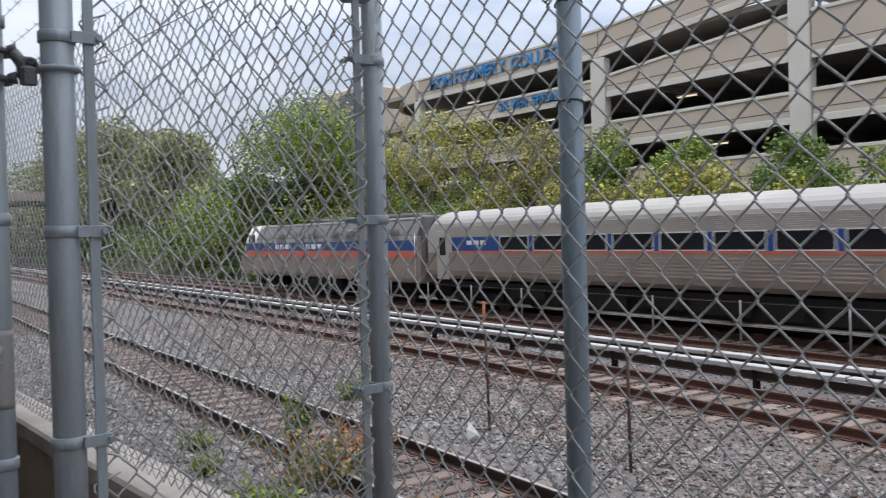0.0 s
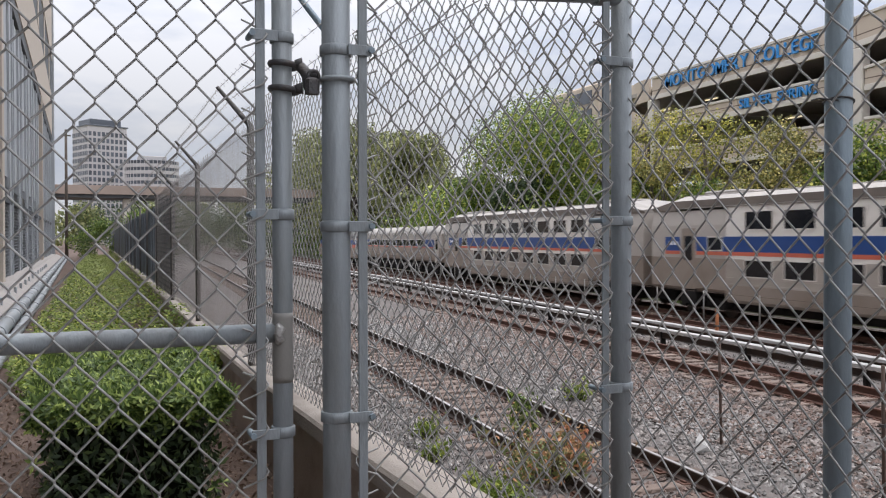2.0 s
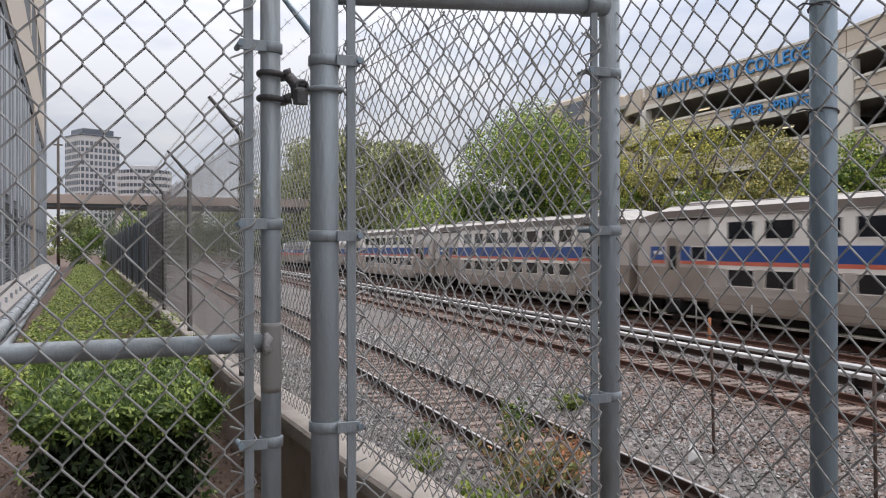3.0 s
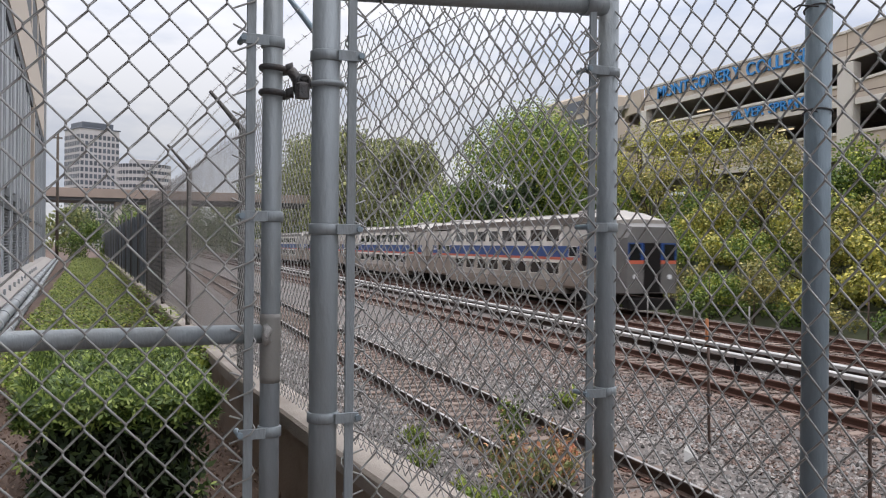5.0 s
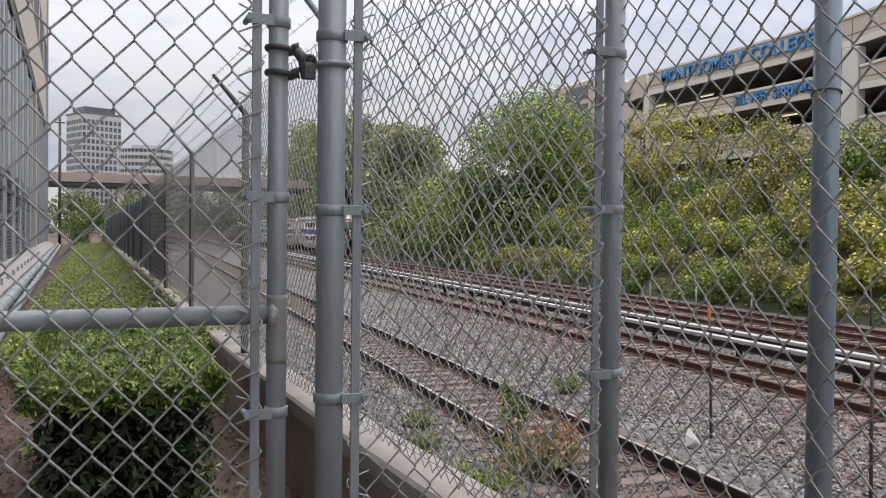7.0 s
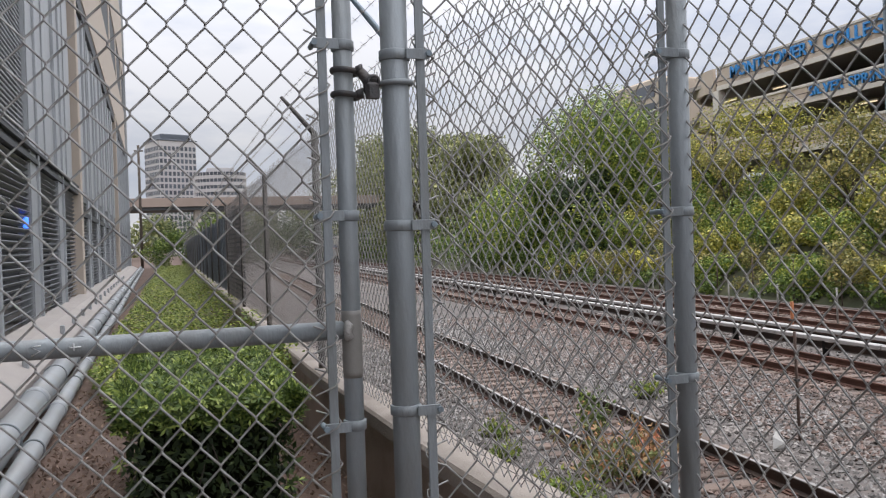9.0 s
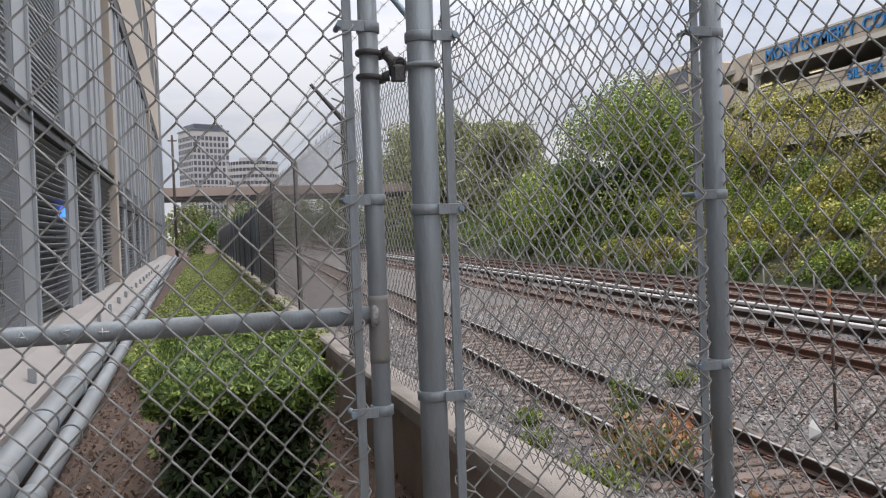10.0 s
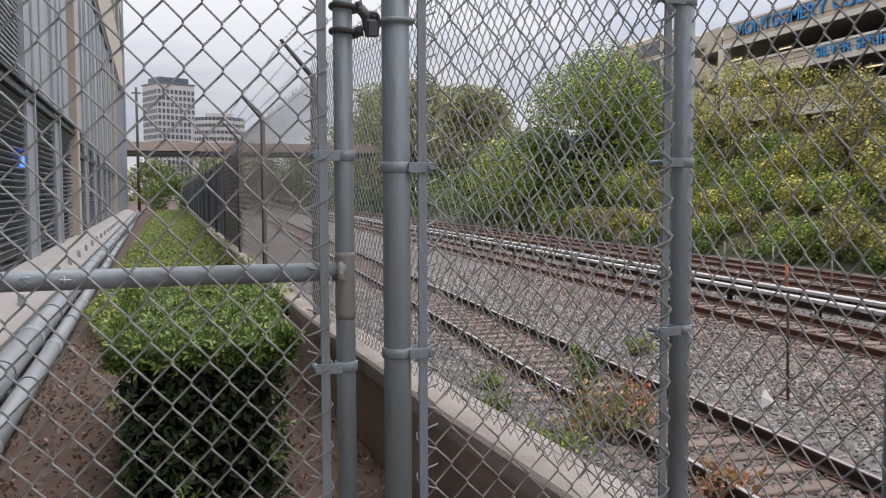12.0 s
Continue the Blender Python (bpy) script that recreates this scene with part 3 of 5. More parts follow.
def wall_fence():
    """The tall fence on the wall, with angled arms and barbed wire; woven slats close its far stretch."""
    ob = thing("chain_link_fence", "tall weathered chain-link fence with barbed wire on angled arms", "fence")
    top = 2.15
    x, y = fence_x(-0.5) + 0.002, -0.498
    part("post", Shape().tube([(x, y, 0.4), (x, y, 2.3)], 0.0225, 20), GALV_BLUE, ob, "blue-grey galvanised post")
    for z in (0.75, 1.61, 1.79):
        s = Shape()
        s.ring((x, y, z), (0.15, 0.2, 1), 0.0245, 0.0017, 16, 5)
        s.tube([(x - 0.02, y - 0.018, z), (x - 0.045, y + 0.0, z + 0.004), (x - 0.03, y + 0.03, z + 0.006)], 0.0017, 5)
        part("tie_wire", s, RUST_STEEL, ob)
    posts = [4.3 + 3.4 * i for i in range(22)]
    post_me = Shape().tube([(0, 0, 0.45), (0, 0, top + 0.01)], 0.026, 12).mesh("post")
    arm_me = Shape().tube([(0, 0, top), (-0.01, 0, top + 0.02), (-0.225, 0, top + 0.265)], [0.026, 0.02, 0.012], 8).mesh("arm")
    for p in posts:
        for nm, me in (("post", post_me), ("arm", arm_me)):
            o = part(nm, me, ARM, ob)
            o.location = (fence_x(p), p, 0)
    x, y = fence_x(2.4), 2.4
    part("post", Shape().tube([(x, y, 0.45), (x, y, 2.37)], 0.026, 12), GALV_BLUE, ob)
    part("arm", Shape().tube([(x, y, 2.36), (x - 0.01, y, 2.38), (x - 0.225, y, 2.63)], [0.026, 0.018, 0.012], 8), GALV_BLUE, ob)
    for nm, z in (("top_wire", top - 0.03), ("bottom_wire", 0.56)):
        pts = [(fence_x(q) - 0.01, q, z) for q in [-5 + 0.5 * i for i in range(24)] + [8 + 4 * i for i in range(17)]]
        part(nm, Shape().tube(pts, 0.0022, 5), WIRE_OLD, ob)
    for i, (dx, dz) in enumerate(((-0.075, 0.09), (-0.145, 0.175), (-0.215, 0.255))):
        s = Shape()
        pts = []
        for k in range(240):
            q = 1.0 + k * 0.3
            sag = 0.012 * math.sin(math.pi * (((q - 4.3) / 3.4) % 1.0))
            pts.append((fence_x(q) + dx, q, top + dz - sag))
        s.tube(pts, 0.0018, 4)
        for k in range(170):
            q = 1.0 + k * 0.13
            p = Vector((fence_x(q) + dx, q, top + dz - 0.006))
            for a in (0.6, 2.4):
                e = Vector((math.cos(a), 0.3, math.sin(a))) * 0.016
                s.tube([tuple(p - e), tuple(p + e)], 0.0012, 3, False)
        part("barbed_wire", s, WIRE_OLD, ob)
    for a, b, sides, r in ((-2.2, 4.3, 5, 0.0021), (4.3, 15.0, 3, 0.0014)):
        s = Shape()
        links(s, (0, a, 0), (0, 1, 0), b - a, 0.515, top + (0.085 if a < 0 else 0.03), ragged=True, w=0.0662, h=0.0735, r=r, sides=sides, knot=(-0.079 - a + (0 if a < 0 else 0.0662 * 66), 1.274), curve=lambda u, a=a: fence_x(u + a) - (0.027 if a < 0 else 0.012))
        for i, (px, py, pz) in enumerate(s.v):
            s.v[i] = (px, py + a, pz)
        part("wire_mesh", s, WIRE_OLD if a > 0 else WIRE, ob)
    slat = Shape().box(-0.003, -0.03, 0.56, 0.003, 0.03, 2.0, 0.001).mesh("slat")
    q, k = 11.0, 0
    while q < 46 and k < 290:
        o = part("slat", slat, SLAT, ob)
        o.location = (fence_x(q) + 0.012 + 0.006 * math.sin(q * 5.1), q, random.uniform(-0.05, 0.03))
        o.rotation_euler = (random.uniform(-0.03, 0.03), 0, random.uniform(-0.25, 0.25))
        q += 0.072 if q < 30 else 0.2
        k += 1
    s = Shape()
    while q < 80:
        s.box(fence_x(q) - 0.003, q - 0.1, 0.55, fence_x(q) + 0.003, q + 0.1, 2.0)
        q += 0.21
    tagged(part("far_slats", s, SLAT, ob), kind="stuff")
    return ob


wall_fence()


# ---- tracks ----
def along(x0, y):
    return x0 + SLOPE * y


def track(name, label, x0, rail_mat, y0=-22.0, y1=330.0, ties=True):
    ob = thing(name, label, "railway track", pose(x0, 0, RAIL_Z, 0, 0, TURN), group="tracks", kind="structure")
    prof = ((-0.07, -0.17), (-0.07, -0.155), (-0.012, -0.13), (-0.010, -0.05), (-0.036, -0.035), (-0.036, -0.006), (-0.028, 0.0),
            (0.028, 0.0), (0.036, -0.006), (0.036, -0.035), (0.010, -0.05), (0.012, -0.13), (0.07, -0.155), (0.07, -0.17))
    for d in (-0.752, 0.752):
        part("rail", Shape().profile([(d + a, b) for a, b in prof], y0, y1), rail_mat, ob)
        if rail_mat is RAIL_DARK:
            part("running_surface", Shape().box(d - 0.027, y0, -0.002, d + 0.027, y1, 0.0025), RAIL_TOP, ob, "bright worn running surface")
    if ties:
        me = Shape().box(-1.28, -0.11, -0.33, 1.28, 0.11, -0.165, 0.012).mesh("tie")
        plate = Shape()
        for d in (-0.752, 0.752):
            plate.box(d - 0.17, -0.09, -0.168, d + 0.17, 0.09, -0.148, 0.004)
            for e in (-0.11, 0.11):
                plate.box(d + e - 0.02, -0.05, -0.15, d + e + 0.02, 0.05, -0.125, 0.005)
        plate = plate.mesh("tie_plate")
        y = y0 + 0.3
        k = 0
        while y < 95 and k < 220:
            t = part("tie", me, TIE, ob)
            t.location, t.rotation_euler = (random.uniform(-0.03, 0.03), y, random.uniform(-0.008, 0.008)), (0, 0, random.uniform(-0.012, 0.012))
            if y < 26:
                part("tie_plate", plate, RAIL_RUST, ob).location = (0, y, 0)
            y += 0.53 if y < 60 else 0.9
            k += 1
    return ob


track("near_track", "near railway track with dark rails on weathered wooden ties", 5.23, RAIL_DARK)
track("rapid_transit_track", "rusty rails of a rapid transit track in ballast", 11.95, RAIL_RUST)
track("rapid_transit_track", "rusty rails of a rapid transit track in ballast", 16.65, RAIL_RUST)
track("far_track", "far railway track that carries the commuter train", 20.0, RAIL_RUST)


def third_rail(x0):
    """A power rail under a white cover board on short brackets."""
    ob = thing("third_rail", "white cover board over a power rail on black brackets", "third rail", pose(x0, 0, RAIL_Z, 0, 0, TURN), group="third rails")
    y, k = -20.0, 0
    lengths = []
    while y < 150 and k < 60:
        n = 3.6 if y < 60 else 12.0
        lengths.append((y, n))
        y += n + 0.05
        k += 1
    made = {}
    for y, n in lengths:
        if n not in made:
            made[n] = Shape().profile(((-0.10, 0.20), (-0.10, 0.27), (-0.08, 0.285), (0.10, 0.285), (0.12, 0.27), (0.12, 0.20), (0.105, 0.20), (0.10, 0.265), (-0.08, 0.265), (-0.09, 0.20)), 0, n).mesh("cover_board")
        o = part("cover_board", made[n], COVER, ob)
        o.location = (random.uniform(-0.006, 0.006), y, random.uniform(-0.006, 0.006))
        b = Shape().box(-0.09, -0.03, -0.2, -0.06, 0.03, 0.24, 0.005).box(-0.05, -0.06, -0.2, 0.05, 0.06, 0.0, 0.01)
        part("bracket", b, BLACK, ob).location = (0, y + n / 2, 0)
    part("power_rail", Shape().profile(((-0.05, 0.0), (-0.02, 0.03), (-0.03, 0.16), (0.03, 0.16), (0.02, 0.03), (0.05, 0.0)), -20, 150), RAIL_DARK, ob)
    return ob


third_rail(13.5)
third_rail(14.5)


def stones():
    """Loose ballast: low-poly stones in heaps of thousands."""
    rng = np.random.default_rng(5)
    base = np.array([(1, 0, 0), (-1, 0, 0), (0, 1, 0), (0, -1, 0), (0, 0, 1), (0, 0, -1)], float)
    tri = np.array([(0, 2, 4), (2, 1, 4), (1, 3, 4), (3, 0, 4), (2, 0, 5), (1, 2, 5), (3, 1, 5), (0, 3, 5)])
    for name, label, m, n, bands in (
            ("ballast_stones", "grey crushed stone ballast", STONE, 44000, ((1.5, 4.35, 3.4), (6.2, 9.4, 4.2), (9.0, 10.9, 0.7), (13.0, 15.6, 0.8))),
            ("rusty_ballast_stones", "brown rust-stained crushed stone ballast", STONE_RED, 40000, ((4.5, 5.95, 1.3), (7.6, 10.9, 2.3), (10.5, 13.4, 1.2), (15.6, 22.0, 1.0)))):
        w = np.array([b[2] for b in bands])
        pick = rng.choice(len(bands), n, p=w / w.sum())
        lo, hi = np.array([b[0] for b in bands])[pick], np.array([b[1] for b in bands])[pick]
        y = -2.5 + 32 * rng.random(n) ** 1.1
        x = lo + (hi - lo) * rng.random(n) + SLOPE * y
        z = np.full(n, -1.708) + rng.uniform(-0.01, 0.03, n)
        z[(x - SLOPE * y < 4.0)] -= 0.006
        z[(x - SLOPE * y > 6.6) & (x - SLOPE * y < 10)] -= 0.02
        size = rng.uniform(0.016, 0.042, n) * (1 + y / 30)
        pts = base[None] * rng.uniform(0.6, 1.3, (n, 6, 1)) * size[:, None, None]
        a = rng.uniform(0, math.tau, n)
        tl = rng.uniform(-0.8, 0.8, n)
        px = pts[..., 0] * np.cos(a)[:, None] - pts[..., 1] * np.sin(a)[:, None]
        py = pts[..., 0] * np.sin(a)[:, None] + pts[..., 1] * np.cos(a)[:, None]
        pz = pts[..., 2] * 0.8 + px * np.sin(tl)[:, None] * 0.5
        v = np.stack((px + x[:, None], py + y[:, None], pz + z[:, None]), -1).reshape(-1, 3)
        f = (tri[None] + 6 * np.arange(n)[:, None, None]).reshape(-1, 3)
        me = bpy.data.meshes.new(name)
        me.from_pydata(v.tolist(), [], f.tolist())
        me.materials.append(m)
        tagged(new(name, me), label, "ballast", kind="stuff")


stones()


# ---- train ----
def bogie(car, y):
    # the wide middle box is added to darken the gap between the side frames
    b = part("bogie", Shape().box(-1.15, y - 1.5, 0.42, -0.98, y + 1.5, 0.72, 0.05).box(0.98, y - 1.5, 0.42, 1.15, y + 1.5, 0.72, 0.05)
             .box(-1.0, y - 1.7, 0.34, 1.0, y + 1.7, 0.86, 0.04), BLACK, car)
    for dy in (-1.15, 1.15):
        for sx in (-0.75, 0.75):
            part("wheel", Shape().tube([(sx - 0.07, y + dy, 0.44), (sx + 0.07, y + dy, 0.44)], 0.44, 20), RAIL_DARK, b)
        part("axle_box", Shape().box(-1.24, y + dy - 0.17, 0.3, -1.12, y + dy + 0.17, 0.6, 0.04), BLACK, b)
    part("spring", Shape().tube([(-1.2, y, 0.45), (-1.2, y, 0.85)], 0.12, 10), BLACK, b)


def inset(car, name, material, y0, y1, z0, z1, out=0.006, label="", side=-1.5):
    return part(name, Shape().box(side - out, y0, z0, side + 0.03, y1, z1, 0.004), material, car, label)


def window(car, y0, y1, z0, z1, side=-1.5):
    w = part("window", Shape().box(side - 0.003, y0, z0, side + 0.03, y1, z1), GLASS_DARK, car)
    g = 0.035
    fr = Shape().box(side - 0.014, y0 - g, z1, side, y1 + g, z1 + g).box(side - 0.014, y0 - g, z0 - g, side, y1 + g, z0)
    fr.box(side - 0.014, y0 - g, z0, side, y0, z1).box(side - 0.014, y1, z0, side, y1 + g, z1)
    part("window_frame", fr, STEEL_LIGHT, w)


def body(car, prof, y0, y1, name, material):
    return part(name, Shape().profile(prof, y0, y1), material, car)


def underside(car, half, seed):
    rng = random.Random(seed)
    s = Shape().box(-1.3, -half + 0.4, 0.85, 1.3, half - 0.4, 1.1)
    y = -half + 5.2
    while y < half - 6.0:
        n = rng.uniform(0.8, 2.2)
        s.box(-1.35, y, 0.45 + rng.uniform(0, 0.15), rng.uniform(-0.4, 0.4), y + n, 0.95, 0.03)
        y += n + rng.uniform(0.15, 0.6)
    # one long black block added as the shadow under the car
    s.box(-1.2, -half + 4.6, 0.38, 1.2, half - 4.6, 0.9, 0.05)
    part("equipment_box", s, BLACK, car)
    for y in (-half + 2.9, half - 2.9):
        bogie(car, y)
    for y, d in ((-half, -1), (half, 1)):
        # coupler widened into a black block that also fills in end-of-car shadow
        part("coupler", Shape().box(-0.9, min(y - d * 0.8, y + d * 0.35), 0.42, 0.9, max(y - d * 0.8, y + d * 0.35), 1.02, 0.05), BLACK, car)
        part("gangway", Shape().box(-0.95, min(y, y + d * 0.32), 1.0, 0.95, max(y, y + d * 0.32), 3.3, 0.05), BLACK, car)


def marking(car, y0, y1, z0, z1, bars=3):
    """Plain pale bars where a fleet name stands."""
    n = (y1 - y0) / (bars * 1.3)
    for i in range(bars):
        a = y0 + i * n * 1.3
        inset(car, "marking", WHITE_MARK, a, a + n, z0, z1, 0.012)


def coach():
    """A single-deck car with fluted sides, a window band and a rounded roof."""
    car = thing("passenger_car", "single-deck commuter car in stainless steel with a navy window band", "train car")
    h = 12.75
    low = ((-1.3, 1.18), (-1.46, 1.32), (-1.5, 1.5), (-1.5, 2.2), (1.5, 2.2), (1.5, 1.5), (1.46, 1.32), (1.3, 1.18))
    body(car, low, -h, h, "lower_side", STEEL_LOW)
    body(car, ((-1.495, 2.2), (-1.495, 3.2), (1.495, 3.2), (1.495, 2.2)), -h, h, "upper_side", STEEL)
    roof = [(-1.5, 3.2)] + [(-1.5 * math.cos(a) ** 0.75, 3.2 + 0.66 * math.sin(a)) for a in [i * math.pi / 2 / 7 for i in range(1, 7)]] + [(0, 3.86)]
    roof += [(-x, z) for x, z in reversed(roof[:-1])]
    body(car, roof, -h + 0.5, h - 0.5, "roof", ROOF)
    for s, y in ((-1, -h + 0.5), (1, h - 0.5)):
        part("roof_end", Shape().add([(x, y, z) for x, z in roof] + [(x * 0.92, y + s * 0.5, 3.2 + (z - 3.2) * 0.55) for x, z in roof],
                                     [(i, i + 1, len(roof) + i + 1, len(roof) + i) for i in range(len(roof) - 1)] + [tuple(range(len(roof), 2 * len(roof)))]), ROOF, car)
    for i in range(7):
        z = 2.88 + i * 0.055
        inset(car, "flute", STEEL, -h + 1.6, h - 1.6, z, z + 0.022, 0.012)
    for i in range(6):
        z = 1.50 + i * 0.105
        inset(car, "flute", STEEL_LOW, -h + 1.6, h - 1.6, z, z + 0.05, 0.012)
    inset(car, "window_band", NAVY, -h + 1.7, h - 1.7, 2.26, 2.80)
    inset(car, "stripe", ORANGE, -h + 1.7, h - 1.7, 2.19, 2.27, 0.009)
    y = -h + 4.3
    while y < h - 5.2:
        window(car, y, y + 1.56, 2.31, 2.78, -1.507)
        y += 1.86
    for y in (-h + 0.65, h - 1.5):
        d = part("door", Shape().box(-1.512, y, 1.15, -1.46, y + 0.85, 3.05, 0.01), STEEL, car)
        part("door_glass", Shape().box(-1.518, y + 0.22, 2.1, -1.50, y + 0.63, 2.8), GLASS_DARK, d)
    marking(car, h - 3.9, h - 2.6, 2.5, 2.66)
    underside(car, h, 3)
    return car


def bilevel(cab=False):
    """A double-deck car: two rows of windows, navy band and orange stripe, stepped roof ends."""
    car = thing("bilevel_car", "double-deck commuter cab car in grey steel with a navy band" if cab else "double-deck commuter car in grey steel with navy band and orange stripe", "train car")
    h = 12.45
    mid = h - 4.6
    side = ((-1.42, 0.64), (-1.5, 0.74), (-1.5, 2.15), (1.5, 2.15), (1.5, 0.74), (1.42, 0.64))
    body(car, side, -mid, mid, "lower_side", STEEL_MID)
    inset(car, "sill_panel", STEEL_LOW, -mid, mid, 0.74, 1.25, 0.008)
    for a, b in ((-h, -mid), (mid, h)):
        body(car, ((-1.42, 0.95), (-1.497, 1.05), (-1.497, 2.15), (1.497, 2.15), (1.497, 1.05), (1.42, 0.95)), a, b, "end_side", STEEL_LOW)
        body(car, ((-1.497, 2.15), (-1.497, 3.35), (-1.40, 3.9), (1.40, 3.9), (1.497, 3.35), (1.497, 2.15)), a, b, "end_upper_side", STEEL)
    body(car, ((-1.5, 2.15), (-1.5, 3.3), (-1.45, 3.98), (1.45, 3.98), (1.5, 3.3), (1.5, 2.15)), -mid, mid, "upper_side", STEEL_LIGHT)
    body(car, ((-1.455, 3.98), (-1.61, 4.26), (-1.05, 4.46), (0, 4.54), (1.05, 4.46), (1.36, 4.26), (1.455, 3.98)), -h + 1.6, h - 1.6, "roof", ROOF)
    for s in (-1, 1):
        y0, y1 = s * (h - 1.6), s * h
        a = ((-1.455, 3.9), (-1.61, 4.26), (-1.05, 4.46), (0, 4.54), (1.05, 4.46), (1.36, 4.26), (1.455, 3.9))
        v = [(x, y0, z) for x, z in a] + [(x * 0.95, y1, 3.9 + (z - 3.9) * 0.35) for x, z in a]
        part("roof_end", Shape().add(v, [(i, i + 1, 8 + i, 7 + i) for i in range(6)] + [tuple(range(7, 14))]), ROOF, car)
        part("roof_pod", Shape().box(-0.8, s * (h - 3.4) - 1.0, 4.5, 0.8, s * (h - 3.4) + 1.0, 4.62, 0.05), ROOF, car)
    for x, z in ((1.475, 3.99), (1.41, 4.16), (1.28, 4.33), (1.08, 4.455)):
        part("roof_rib", Shape().tube([(-x, -h + 1.7, z), (-x, h - 1.7, z)], 0.028, 6), ROOF, car)
    inset(car, "window_band", NAVY, -h + 2.9, h - 2.9, 2.40, 2.93, 0.006)
    inset(car, "stripe", ORANGE, -h + 2.9, h - 2.9, 2.27, 2.40, 0.007)
    for y0, y1 in ((-h + 0.95, -h + 1.9), (h - 1.9, h - 0.95)):
        inset(car, "window_band", NAVY, y0, y1, 2.40, 2.93)
        inset(car, "stripe", ORANGE, y0, y1, 2.27, 2.40, 0.007)
    y = -mid + 0.35
    while y < mid - 1.6:
        window(car, y, y + 1.30, 3.17, 3.75, -1.505)
        window(car, y, y + 1.30, 1.58, 2.12)
        y += 1.86
    for y in (-h + 2.0, h - 2.85):
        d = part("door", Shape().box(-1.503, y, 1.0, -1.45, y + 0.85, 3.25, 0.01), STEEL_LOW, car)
        part("door_glass", Shape().box(-1.509, y + 0.2, 2.05, -1.49, y + 0.65, 2.95), GLASS_DARK, d)
        part("step_well", Shape().box(-1.49, y - 0.05, 0.45, -1.2, y + 0.9, 0.98, 0.02), BLACK, car)
    for y in (-h + 3.1, h - 4.4):
        window(car, y, y + 0.8, 2.45, 2.9, -1.506)
    marking(car, h - 1.75, h - 1.1, 2.62, 2.76, 2)
    for z in (1.28, 1.48):
        inset(car, "belt_rail", STEEL_MID, -mid, mid, z, z + 0.03, 0.01)
    underside(car, h, 8)
    if cab:
        part("cab_nose", Shape().add([(x, y, z) for y, q in ((-h, 1.0), (-h - 0.75, 0.82)) for x, z in ((-1.47 * q, 0.95), (-1.47 * q, 3.3), (-1.2 * q, 3.95 - (1 - q)), (1.2 * q, 3.95 - (1 - q)), (1.47 * q, 3.3), (1.47 * q, 0.95))],
                                     [(i, (i + 1) % 6, 6 + (i + 1) % 6, 6 + i) for i in range(6)] + [tuple(range(6, 12)), (5, 4, 3, 2, 1, 0)]), LOCO_ROOF, car)
        part("nose_panel", Shape().box(-1.19, -h - 0.76, 2.36, 1.19, -h - 0.744, 3.1), NAVY, car)
        for x in (-0.85, 0.85):
            part("windscreen", Shape().box(x - 0.28, -h - 0.765, 2.35, x + 0.28, -h - 0.74, 3.05, 0.01), GLASS_DARK, car)
            part("headlight", Shape().tube([(x, -h - 0.74, 1.65), (x, -h - 0.79, 1.65)], 0.11, 12), WHITE_MARK, car)
            part("tail_light", Shape().tube([(x * 1.1, -h - 0.5, 3.42), (x * 1.1, -h - 0.72, 3.42)], 0.09, 10), TAIL_RED, car)
        part("end_door", Shape().box(-0.42, -h - 0.78, 1.0, 0.42, -h - 0.74, 3.1, 0.02), BLACK, car)
        part("nose_band", Shape().box(-1.18, -h - 0.762, 2.2, 1.18, -h - 0.745, 2.36), ORANGE, car)
        part("plough", Shape().box(-1.2, -h - 0.8, 0.25, 1.2, -h - 0.3, 0.75, 0.06), BLACK, car)
    return car


TAIL_RED = mat("tail_lens", (0.45, 0.03, 0.03), 0.3, 0, 0.1, 3, 20, 0)


